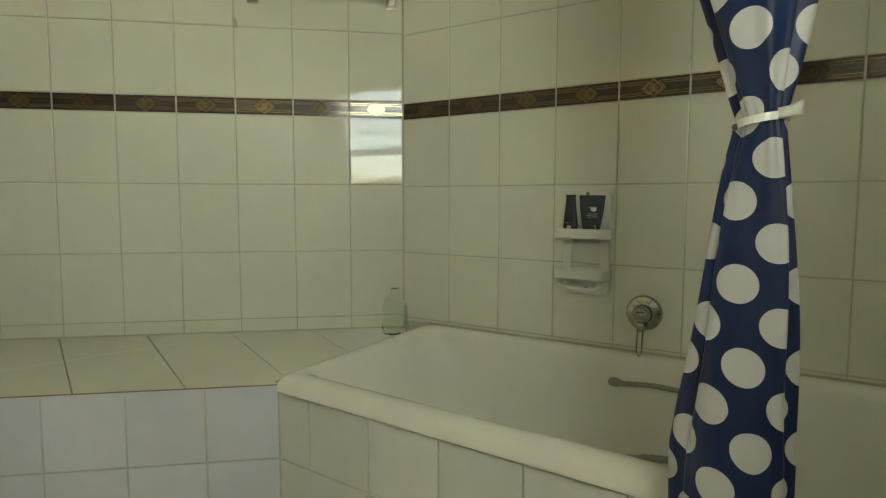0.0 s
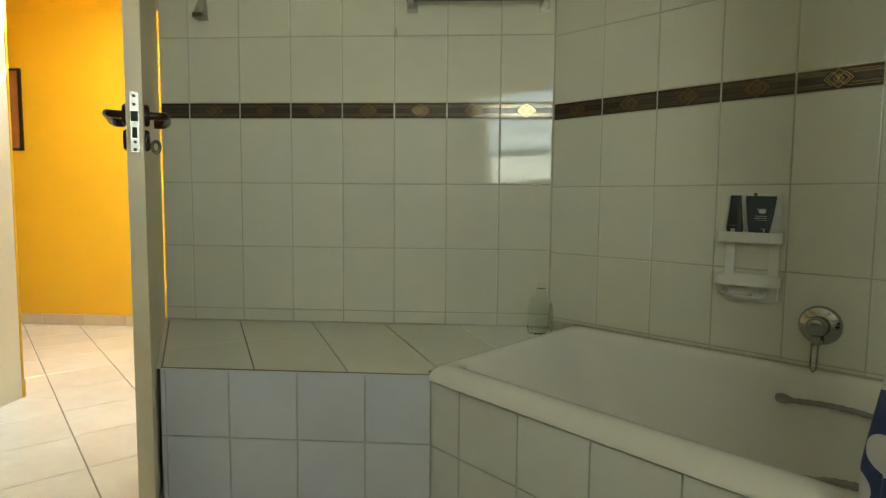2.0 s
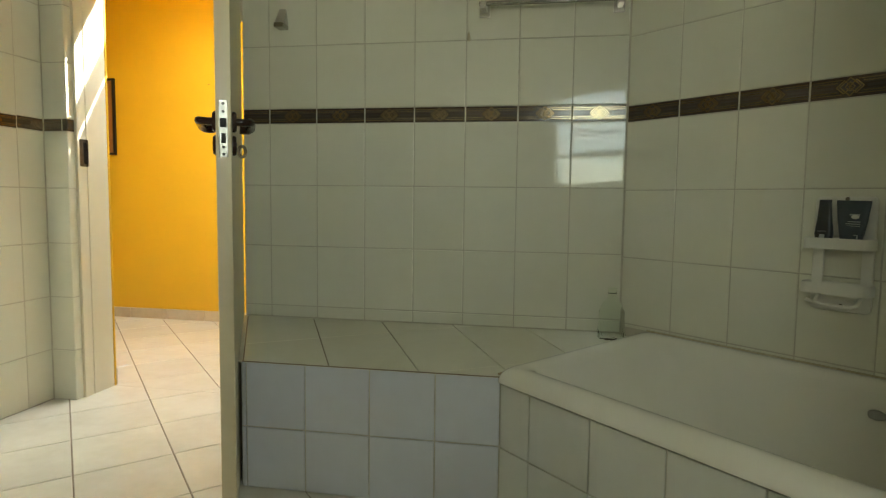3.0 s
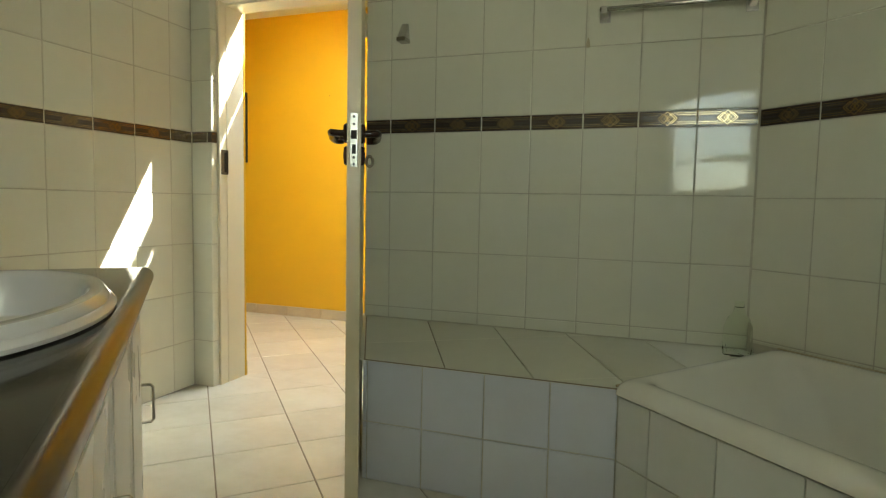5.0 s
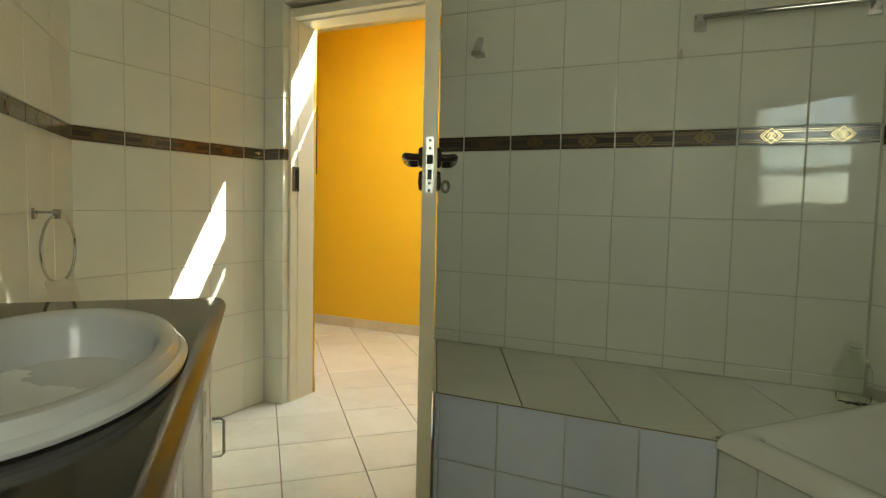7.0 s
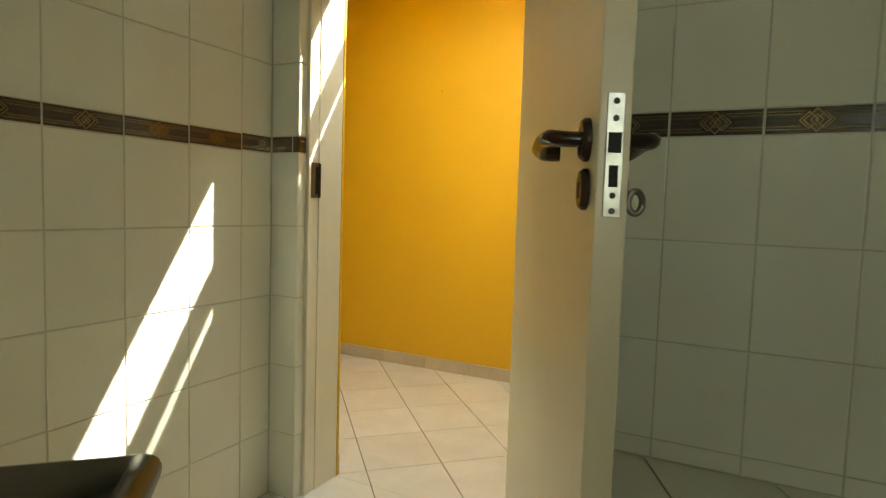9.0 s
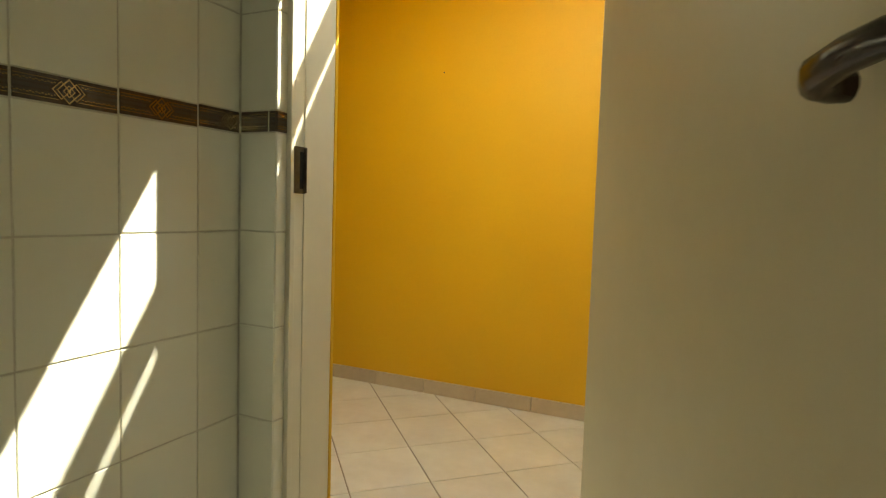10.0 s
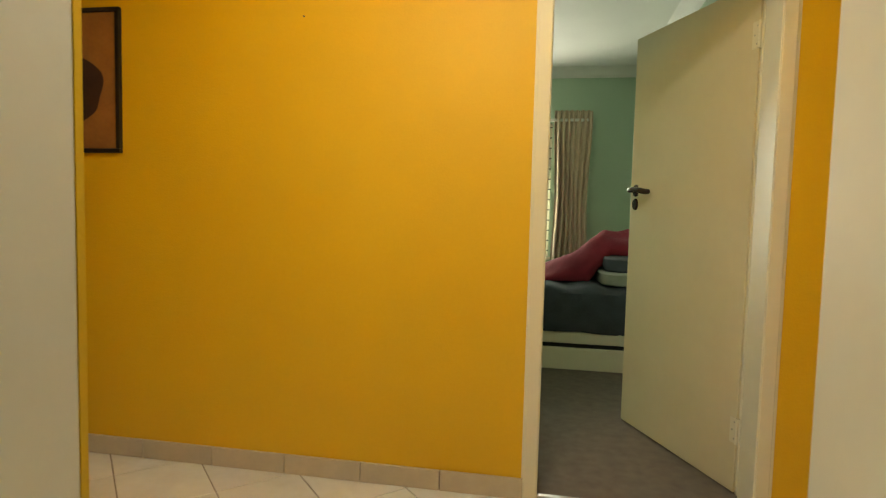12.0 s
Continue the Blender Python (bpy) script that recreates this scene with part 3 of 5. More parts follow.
def door_leaf(name, hinge, angle, width, height, label, handle_z, lock=True):
    d = empty(name, pose(hinge[0], hinge[1], 0, 0, 0, angle))
    tagged(d, label, "door")
    T = 0.021
    bm = bmesh.new()
    add_box(bm, (0.009, -T, 0.012), (width, T, height), None, 0, 0.0025)
    part("leaf", bm, M_DOOR, d)
    for z in (0.255, height - 0.20):
        bm = bmesh.new()
        add_cyl(bm, (0.002, T + 0.004, z - 0.05), (0.002, T + 0.004, z + 0.05), 0.0065, seg=12)
        add_box(bm, (0.004, T - 0.002, z - 0.05), (0.040, T + 0.0026, z + 0.05))
        add_box(bm, (-0.012, T - 0.03, z - 0.05), (0.003, T + 0.001, z + 0.05))
        hg = part("hinge", bm, M_CREAM, d, "painted butt hinge")
        for x, dz in ((0.016, 0.033), (0.028, 0.0), (0.016, -0.033)):
            bm = bmesh.new()
            add_cyl(bm, (x, T + 0.001, z + dz), (x, T + 0.0036, z + dz), 0.0042, 0.0034, 10)
            part("screw", bm, M_STEEL, hg)
    hx = width - 0.052
    for sgn in (-1, 1):
        m = Matrix(((-1, 0, 0, hx), (0, sgn, 0, sgn * T), (0, 0, 1, handle_z), (0, 0, 0, 1)))
        lever(d, m)
        escutcheon(d, Matrix(((-1, 0, 0, hx), (0, sgn, 0, sgn * T), (0, 0, 1, handle_z - 0.068), (0, 0, 0, 1))))
    if lock:
        bm = bmesh.new()
        add_box(bm, (width - 0.001, -0.0115, handle_z - 0.105), (width + 0.0025, 0.0115, handle_z + 0.055), None, 0, 0.001)
        plate = part("lock_plate", bm, M_LOCK, d, "worn steel lock face plate")
        part("latch_slot", box_bm((width + 0.002, -0.0085, handle_z - 0.022), (width + 0.0032, 0.0085, handle_z + 0.004)), M_BLACK, plate)
        part("bolt_slot", box_bm((width + 0.002, -0.006, handle_z - 0.066), (width + 0.0032, 0.006, handle_z - 0.038)), M_BLACK, plate)
        for z in (0.044, 0.022, -0.077, -0.097):
            bm = bmesh.new()
            add_cyl(bm, (width + 0.002, 0, handle_z + z), (width + 0.0036, 0, handle_z + z), 0.0042, seg=12)
            part("screw", bm, M_DARKBAR, plate)
        bm = bmesh.new()
        ring = [(hx, T + 0.026 + 0.010 * math.cos(a), handle_z - 0.084 + 0.0155 * math.sin(a)) for a in (2 * math.pi * k / 20 for k in range(20))]
        add_tube(bm, ring, 0.0048, 8, True)
        add_cyl(bm, (hx, T - 0.002, handle_z - 0.080), (hx, T + 0.014, handle_z - 0.080), 0.0032, seg=10)
        part("key", bm, M_OLDSTEEL, d, "old steel key in the lock")
    return d


door_bath = door_leaf("door_bathroom", (-1.464, 2.452), -63.45, 0.901, 1.94, "cream painted flush door standing open beside the tiled ledge", 1.168)
door_bed = door_leaf("door_bedroom", (-0.965, 4.46), 114.0, 0.83, 1.95, "cream painted flush bedroom door standing open", 1.195, lock=False)

# ---- windows ----
def window(name, m, w, h, depth, cols, rows, label, mat, pane_mat=M_GLASS):
    win = empty(name, m)
    tagged(win, label, "window", kind="structure")
    bm = bmesh.new()
    f = 0.045
    for lo, hi in (((0, 0), (w, f)), ((0, h - f), (w, h)), ((0, f), (f, h - f)), ((w - f, f), (w, h - f))):
        add_box(bm, (lo[0], 0, lo[1]), (hi[0], depth, hi[1]), None, 0, 0.003)
    fr = part("window_frame", bm, mat, win)
    xs = [f + (w - 2 * f) * i / cols for i in range(cols + 1)]
    zs = [f + (h - 2 * f) * r for r in rows]
    for x in xs[1:-1]:
        part("mullion", box_bm((x - 0.018, 0.005, f), (x + 0.018, depth - 0.005, h - f)), mat, win)
    for z in zs[1:-1]:
        part("transom", box_bm((f, 0.004, z - 0.018), (w - f, depth - 0.004, z + 0.018)), mat, win)
    for x0, x1 in zip(xs, xs[1:]):
        for z0, z1 in zip(zs, zs[1:]):
            pn = part("pane", box_bm((x0, depth / 2 - 0.002, z0), (x1, depth / 2 + 0.002, z1)), pane_mat, win)
            pn.visible_shadow = False
    return win


mw = Matrix(((-Q.x, P.x, 0, 0), (-Q.y, P.y, 0, 0), (0, 0, 1, 0), (0, 0, 0, 1)))
mw.translation = pq(SE_P + 0.04, WQ1, WZ0)
window_1 = window("window_1", mw, WQ1 - WQ0, WZ1 - WZ0, 0.05, 1, (0, 0.318, 1), "cream framed bathroom window with clear panes", M_CREAM)
for z in (0.425, 0.535, 0.645):
    part("louvre", box_bm((0.045, 0.004, z - 0.005), (WQ1 - WQ0 - 0.045, 0.020, z + 0.005)), M_CREAM, window_1)
window_2 = window("window_2", pose(BW0, FAR_Y + 0.06, BWZ0), BW1 - BW0, BWZ1 - BWZ0, 0.05, 3, (0, 1), "pale framed bedroom window behind burglar bars", M_CREAM)
part("window_sill", box_bm((-0.03, -0.10, -0.025), (BW1 - BW0 + 0.03, 0.06, 0.0)), M_CREAM, window_2)

# ---- bathroom: ledge and bath ----
LEDGE_F, LEDGE_B, LF_Y = 0.422, 0.456, 1.838


def ledge_z(y):
    return LEDGE_F + (LEDGE_B - LEDGE_F) * (y - LF_Y) / (LW_Y - LF_Y)


BATH_P0, BATH_Q0 = -1.498, 1.083
bath_c = pq(BATH_P0, BATH_Q0)
bm = bmesh.new()
pts = [(-1.125, LF_Y + 0.005), (bath_c.x + 0.012, LF_Y + 0.005)]
e = pq(BATH_P0 - 0.004, RW_Q)
pts += [(e.x, e.y), (0.10, LW_Y), (-1.40, LW_Y)]
lo = [bm.verts.new((x, y, 0)) for x, y in pts]
hi = [bm.verts.new((x, y, ledge_z(y) - 0.006)) for x, y in pts]
for i in range(len(pts)):
    j = (i + 1) % len(pts)
    bm.faces.new((lo[i], lo[j], hi[j], hi[i]))
bm.faces.new(lo)
bm.faces.new(hi).material_index = 1
ledge = tagged(obj("tiled_ledge", bm, [M_GROUT, M_FGROUT]), "low ledge covered in white tiles beside the bath", "ledge", kind="structure")


def bath():
    b = empty("bathtub", Matrix.Translation(pq(0, 0)))
    tagged(b, "cream acrylic built-in bathtub with a sloped inside", "bathtub")
    p0, p1, q0, q1 = BATH_P0, SE_P, BATH_Q0, RW_Q - 0.001

    def top(q):
        return 0.456 + 0.033 * (q - q0) / (q1 - q0)

    def rring(a0, a1, b0, b1, r, z, n=10):
        out = []
        for cx, cy, st in ((a1 - r, b1 - r, 0), (a0 + r, b1 - r, 90), (a0 + r, b0 + r, 180), (a1 - r, b0 + r, 270)):
            for k in range(n + 1):
                a = radians(st + 90 * k / n)
                pp, qq = cx + r * math.cos(a), cy + r * math.sin(a)
                # the back edge follows the wall, which runs three degrees askew
                out.append(pq(pp, qq + 0.0524 * (pp - p0) * (qq - q0) / (q1 - q0), top(qq) + z))
        return out

    bm = bmesh.new()
    rings = [
        rring(p0 + 0.012, p1, q0 + 0.012, q1, 0.010, -0.048),
        rring(p0 + 0.001, p1, q0 + 0.001, q1, 0.012, -0.047),
        rring(p0, p1, q0, q1, 0.014, -0.043),
        rring(p0 + 0.0008, p1, q0 + 0.0008, q1, 0.015, -0.034),
        rring(p0 + 0.003, p1, q0 + 0.003, q1, 0.017, -0.025),
        rring(p0 + 0.0065, p1, q0 + 0.0065, q1, 0.019, -0.017),
        rring(p0 + 0.0115, p1, q0 + 0.0115, q1, 0.022, -0.0103),
        rring(p0 + 0.018, p1 - 0.001, q0 + 0.018, q1 - 0.001, 0.026, -0.005),
        rring(p0 + 0.026, p1 - 0.003, q0 + 0.026, q1 - 0.002, 0.032, -0.0015),
        rring(p0 + 0.035, p1 - 0.008, q0 + 0.036, q1 - 0.010, 0.040, 0.0),
        rring(p0 + 0.048, p1 - 0.03, q0 + 0.054, q1 - 0.030, 0.05, -0.001),
        rring(p0 + 0.060, p1 - 0.04, q0 + 0.064, q1 - 0.038, 0.06, -0.008),
        rring(p0 + 0.075, p1 - 0.05, q0 + 0.072, q1 - 0.045, 0.07, -0.03),
        rring(p0 + 0.13, p1 - 0.06, q0 + 0.085, q1 - 0.05, 0.09, -0.12),
        rring(p0 + 0.23, p1 - 0.08, q0 + 0.10, q1 - 0.065, 0.10, -0.26),
        rring(p0 + 0.31, p1 - 0.11, q0 + 0.125, q1 - 0.09, 0.10, -0.35),
        rring(p0 + 0.38, p1 - 0.16, q0 + 0.17, q1 - 0.13, 0.08, -0.375),
    ]
    add_rings(bm, rings, cap_last=True)
    part("tub", bm, M_ACRYLIC, b, smooth=True)
    for q, sgn, ps in ((q1 - 0.018, -1, (-0.765, -0.45)), (q0 + 0.085, 1, (-0.53, -0.33))):
        bm = bmesh.new()
        n = 26
        z0 = top(q) - (0.088 if sgn < 0 else 0.03)
        line, rad = [], []
        for i in range(n + 1):
            t = i / n
            out = 0.026 * min(1, math.sin(math.pi * t) * 2.2)
            line.append(pq(ps[0] + (ps[1] - ps[0]) * t, q + sgn * (out - 0.006), z0 + 0.018 * math.sin(math.pi * t)))
            rad.append((0.0125 if t < 0.1 or t > 0.9 else 0.0065) + (0.0016 if i % 2 else 0))
        add_tube(bm, line, rad, 10)
        part("grip_handle", bm, M_GRIP, b, "ribbed grey grip bar", smooth=True)
    return b


bathtub = bath()
# tiled panel in front of the bath
a, b = pq(BATH_P0 + 0.001, BATH_Q0 + 0.020), pq(SE_P, BATH_Q0 + 0.020)
panel = wall("bath_panel", (a.x, a.y), (b.x, b.y), 0, 0.402, 0.03, M_GROUT, label="white tiled panel in front of the bath")
# dark joints under the bath's rim and along the ledge's front edge
bm = bmesh.new()
add_tube(bm, [pq(BATH_P0 + 0.004, BATH_Q0 + 0.0135, 0.4055), pq(SE_P, BATH_Q0 + 0.0135, 0.4055)], 0.0032, 6)
tagged(obj("seal", bm, M_FGROUT), "dark joint between bath rim and tiles", "seal", kind="structure")
bm = bmesh.new()
add_tube(bm, [Vector((-1.12, LF_Y + 0.0012, LEDGE_F - 0.0012)), Vector((bath_c.x + 0.008, LF_Y + 0.0012, LEDGE_F - 0.0012))], 0.0022, 6)
tagged(obj("seal", bm, M_FGROUT), "dark stained joint along the edge of the tiled ledge", "seal", kind="structure")
# silicone lines round the bath
bm = bmesh.new()
add_tube(bm, [C0 + RD * 0.12 - RN * 0.004 + UP * 0.486, C0 + RD * 1.85 - RN * 0.004 + UP * 0.486], 0.0035, 6)
tagged(obj("seal", bm, M_SEAL), "stained silicone seal between bath and tiles", "seal", kind="structure")
bm = bmesh.new()
add_tube(bm, [pq(BATH_P0 - 0.001, BATH_Q0 + 0.01, 0.432), pq(BATH_P0 - 0.001, RW_Q, 0.462)], 0.004, 6)
tagged(obj("seal", bm, M_SEAL), "stained silicone seal between bath and ledge", "seal", kind="structure")


# ---- bath wall fittings ----
M_RW = Matrix(((RD.x, -RN.x, 0, 0), (RD.y, -RN.y, 0, 0), (0, 0, 1, 0), (0, 0, 0, 1)))
M_RW.translation = C0


def rrect(w, h, r, n=6):
    out = []
    for cx, cy, st in ((w / 2 - r, h / 2 - r, 0), (-w / 2 + r, h / 2 - r, 90), (-w / 2 + r, -h / 2 + r, 180), (w / 2 - r, -h / 2 + r, 270)):
        for k in range(n + 1):
            a = radians(st + 90 * k / n)
            out.append((cx + r * math.cos(a), cy + r * math.sin(a)))
    return out


def soap_rack():
    s = empty("shower_caddy", M_RW @ pose(0.727, 0.006, 0.825))
    tagged(s, "white plastic two-tier shower caddy screwed to the tiles", "shower caddy")
    # back plate with a window in it
    bm = bmesh.new()
    outer, inner = rrect(0.150, 0.322, 0.014), rrect(0.094, 0.165, 0.016)
    rings = [[Vector((x, 0, z - 0.0115)) for x, z in outer], [Vector((x, 0.006, z - 0.0115)) for x, z in outer], [Vector((x * 0.98, 0.008, z * 0.99 - 0.0115)) for x, z in outer]]
    rings += [[Vector((x, 0.008, z - 0.040)) for x, z in inner], [Vector((x, 0.0, z - 0.040)) for x, z in inner]]
    add_rings(bm, rings, cap_last=False)
    part("back_plate", bm, M_SHELF, s)
    for zz, w, d in ((0.005, 0.170, 0.070), (-0.120, 0.172, 0.072)):
        bm = bmesh.new()
        prof = [(x, y + d / 2) for x, y in rrect(w, d, 0.026)]
        inn = [(x, y + d / 2) for x, y in rrect(w - 0.008, d - 0.008, 0.022)]
        rings = [[Vector((x, y, zz)) for x, y in prof], [Vector((x, y, zz + 0.028)) for x, y in prof], [Vector((x, y, zz + 0.030)) for x, y in [(x * 0.99, y) for x, y in prof]], [Vector((x, y, zz + 0.029)) for x, y in inn], [Vector((x, y, zz + 0.005)) for x, y in inn]]
        add_rings(bm, rings, cap_first=True, cap_last=True)
        part("tray", bm, M_SHELF, s, smooth=False)
    bm = bmesh.new()
    add_tube(bm, [(-0.052, 0.012, -0.126), (-0.050, 0.045, -0.148), (-0.03, 0.056, -0.152), (0.04, 0.056, -0.152), (0.052, 0.046, -0.148), (0.054, 0.012, -0.126)], 0.005, 8)
    part("hanging_bar", bm, M_SHELF, s, smooth=True)
    bm = bmesh.new()
    add_cyl(bm, (-0.085, 0.004, -0.150), (-0.060, 0.03, -0.150), 0.006, 0.003, 10)
    part("hook", bm, M_SHELF, s)
    for z in (0.143, -0.156):
        bm = bmesh.new()
        add_cyl(bm, (0.004, 0.0, z), (0.004, 0.011, z), 0.007, 0.005, 14)
        part("screw", bm, M_OLDSTEEL, s)
    return s


soap_rack()


def tube_bottle(name, u, w, d, h, mat, label, top_scale, lean):
    """A squeeze tube standing on its cap."""
    t = empty(name, M_RW @ pose(0.727 + u, 0.045, 0.8352, 0, lean, 0))
    tagged(t, label, "bottle")
    bm = bmesh.new()
    rings = []
    for z, sx, sy in ((0.0, 0.80, 1.0), (0.004, 0.86, 1.05), (0.03, 0.88, 1.0), (0.034, 0.93, 1.0), (h * 0.6, 0.93 + (top_scale - 0.93) * 0.6, 0.55), (h * 0.95, top_scale, 0.14), (h, top_scale, 0.10)):
        rings.append([Vector((x * sx, y * sy, z)) for x, y in rrect(w, d, d * 0.46, 5)])
    add_rings(bm, rings, cap_first=True)
    part("body", bm, mat, t, smooth=False)
    return t


t1 = tube_bottle("squeeze_tube", -0.039, 0.050, 0.028, 0.130, M_TUBE, "black squeeze tube standing in the caddy", 0.62, 0)
t2 = tube_bottle("squeeze_tube", 0.027, 0.062, 0.030, 0.128, M_TUBE2, "slate grey flat squeeze tube with small white print", 1.32, 1)
for tb, rows in ((t1, ((0.0, 0.012, 0.012, 0.034), (-0.002, 0.020, 0.040, 0.043))), (t2, ((0.006, 0.024, 0.088, 0.092), (0.006, 0.03, 0.070, 0.072), (0.004, 0.034, 0.064, 0.066), (0.006, 0.03, 0.058, 0.060), (0.0, 0.026, 0.046, 0.049), (0.014, 0.010, 0.018, 0.036)))):
    for x, w, z0, z1 in rows:
        d = 0.0155 * (1 - z0 / 0.16)
        part("print_bar", box_bm((x - w / 2, d - 0.001, z0), (x + w / 2, d + 0.0012, z1)), M_PRINT, tb)
bm = bmesh.new()
bmesh.ops.create_uvsphere(bm, u_segments=14, v_segments=8, radius=1, matrix=Matrix.LocRotScale((0.008, 0.0085, 0.084), None, (0.010, 0.0014, 0.006)))
part("sticker", bm, M_SHELF, t2, "small white price sticker", smooth=True)


def mixer():
    s = empty("bath_mixer", M_RW @ pose(0.912, 0.006, 0.609))
    tagged(s, "round chrome wall mixer tap with a lever", "tap")
    def turned(prof, seg=40):
        bm = bmesh.new()
        add_rings(bm, [[Vector((r * math.cos(a), y, r * math.sin(a))) for a in (2 * math.pi * k / seg for k in range(seg))] for r, y in prof], cap_first=True)
        return bm
    part("cover_plate", turned(((0.054, 0), (0.054, 0.004), (0.049, 0.011), (0.033, 0.015), (0.028, 0.016))), M_CHROME, s, smooth=True)
    part("body", turned(((0.028, 0.012), (0.028, 0.034), (0.026, 0.040), (0.025, 0.046), (0.021, 0.052), (0.010, 0.054))), M_CHROME, s, smooth=True)
    bm = bmesh.new()
    add_box(bm, (-0.011, 0.028, -0.052), (0.011, 0.044, -0.024), None, 0, 0.004)
    add_tube(bm, [(-0.0075, 0.044, -0.045), (-0.0075, 0.05, -0.080), (-0.0075, 0.052, -0.112), (0, 0.053, -0.122), (0.0075, 0.052, -0.112), (0.0075, 0.05, -0.080), (0.0075, 0.044, -0.045)], 0.0026, 8)
    part("lever", bm, M_CHROME, s, smooth=True)
    part("mark", box_bm((-0.012, 0.0535, 0.008), (0.012, 0.0550, 0.0105)), M_DARKBAR, s)
    return s


mixer()


# ---- shower curtain ----
def shower_curtain():
    c = empty("shower_curtain", Matrix.Translation(pq(CURT_P, CURT_Q)))
    tagged(c, "navy shower curtain with white polka dots, tied in the middle", "shower curtain")
    ux, uy = P, Q
    rows, cols = 70, 120
    ztop, zbot, ztie = 2.02, 0.17, 1.062

    def outline(z):
        """Half width along the rod, half depth and offset at height z."""
        if z > ztie:
            t = min(1, (z - ztie) / 0.24)
            return 0.026 + 0.050 * t ** 0.9 + 0.10 * max(0, z - ztie - 0.24), 0.022 + 0.014 * t, -0.024 * t
        t = min(1, (ztie - z) / 0.50)
        return 0.026 + 0.048 * t ** 0.75, 0.022 + 0.028 * t, -0.020 * t

    def point(a, z):
        w, d, off = outline(z)
        pinch = math.exp(-((z - ztie) / 0.06) ** 2)
        side = min(1, max(0, (abs(a) - 0.75) / 0.5))
        fold = 0.17 * math.sin(8.0 * a + 1.1 * z) * side + 0.035 * math.sin(5 * a + 4 * z) + 0.05 * math.sin(13 * a + 2 * z) * pinch
        sx = math.sin(a)
        x = w * math.copysign(abs(sx) ** 0.8, sx) * (1 + fold) + off + 0.003 * math.sin(14 * z + 2 * a)
        y = -d * math.cos(a) * (1 + fold) + 0.005 * math.sin(9 * z + 1.5 * a) - 0.010 * math.exp(-((a - 0.35) / 0.22) ** 2) * (0.5 + 0.5 * math.sin(6 * z))
        return x, y

    def slant(z):
        """Below the tie the print hangs at a slant."""
        return (0.0175 + 0.109 * (z - 0.953)) * min(1, max(0, (ztie + 0.05 - z) / 0.1))

    bm = bmesh.new()
    uvl = bm.loops.layers.uv.new("sheet")
    grid, arc = [], []
    for i in range(rows + 1):
        z = ztop + (zbot - ztop) * i / rows
        flat = [point(-2.5 + 5.0 * k / cols, z) for k in range(cols + 1)]
        run = [0.0]
        for (x0, y0), (x1, y1) in zip(flat, flat[1:]):
            run.append(run[-1] + math.hypot(x1 - x0, y1 - y0))
        mid = run[cols // 2]
        arc.append([r - mid for r in run])
        grid.append([bm.verts.new(pq(CURT_P, CURT_Q, z) + ux * x + uy * y) for x, y in flat])
    for i in range(rows):
        for k in range(cols):
            f = bm.faces.new((grid[i][k], grid[i][k + 1], grid[i + 1][k + 1], grid[i + 1][k]))
            for lp, (ii, kk) in zip(f.loops, ((i, k), (i, k + 1), (i + 1, k + 1), (i + 1, k))):
                z = ztop + (zbot - ztop) * ii / rows
                lp[uvl].uv = (arc[ii][kk] + outline(z)[2] + DOT_U0 + slant(z), z + DOT_V0)
    me = bpy.data.meshes.new("sheet")
    bm.to_mesh(me)
    bm.free()
    me.materials.append(M_DOTS)
    me.shade_smooth()
    sh = new("sheet", me)
    sh.parent = c
    sh.matrix_parent_inverse = c.matrix_world.inverted()
    sol = sh.modifiers.new("thick", "SOLIDIFY")
    sol.thickness = 0.0012
    # white tie band with its loose end
    bm = bmesh.new()
    ring = []
    for s in (-0.0055, 0.0055):
        ring.append([pq(CURT_P, CURT_Q, ztie + s + 0.005 * math.sin(a)) + ux * (0.0335 * math.sin(a)) + uy * (-0.037 * math.cos(a)) for a in (2 * math.pi * k / 32 for k in range(32))])
    add_rings(bm, ring, cap_last=False)
    tb = part("tie_band", bm, M_SHELF, c, "off-white cloth tie band")
    tb.matrix_parent_inverse = c.matrix_world.inverted()
    sol = tb.modifiers.new("thick", "SOLIDIFY")
    sol.thickness = 0.003
    bm = bmesh.new()
    base = pq(CURT_P, CURT_Q, ztie + 0.004) + ux * 0.033 - uy * 0.016
    strip = [[base + ux * x + UP * (z + h) + uy * y for h in (-0.007 * s, 0.010 * s)] for x, y, z, s in ((-0.012, -0.012, 0.0, 0.9), (0.006, -0.016, 0.003, 0.8), (0.015, -0.010, 0.006, 1.1), (0.019, 0.002, 0.008, 1.2), (0.010, 0.006, 0.004, 0.7))]
    vs = [[bm.verts.new(p) for p in s] for s in strip]
    for a, b in zip(vs, vs[1:]):
        bm.faces.new((a[0], b[0], b[1], a[1]))
    te = part("tie_end", bm, M_SHELF, c, smooth=True)
    te.matrix_parent_inverse = c.matrix_world.inverted()
    sol = te.modifiers.new("thick", "SOLIDIFY")
    sol.thickness = 0.002
    bm = bmesh.new()
    bmesh.ops.create_uvsphere(bm, u_segments=12, v_segments=8, radius=0.005, matrix=Matrix.Translation(pq(CURT_P, CURT_Q, ztie - 0.008) - ux * 0.034 - uy * 0.012))
    tk = part("snap_button", bm, M_OLDSTEEL, c)
    tk.matrix_parent_inverse = c.matrix_world.inverted()
    return c


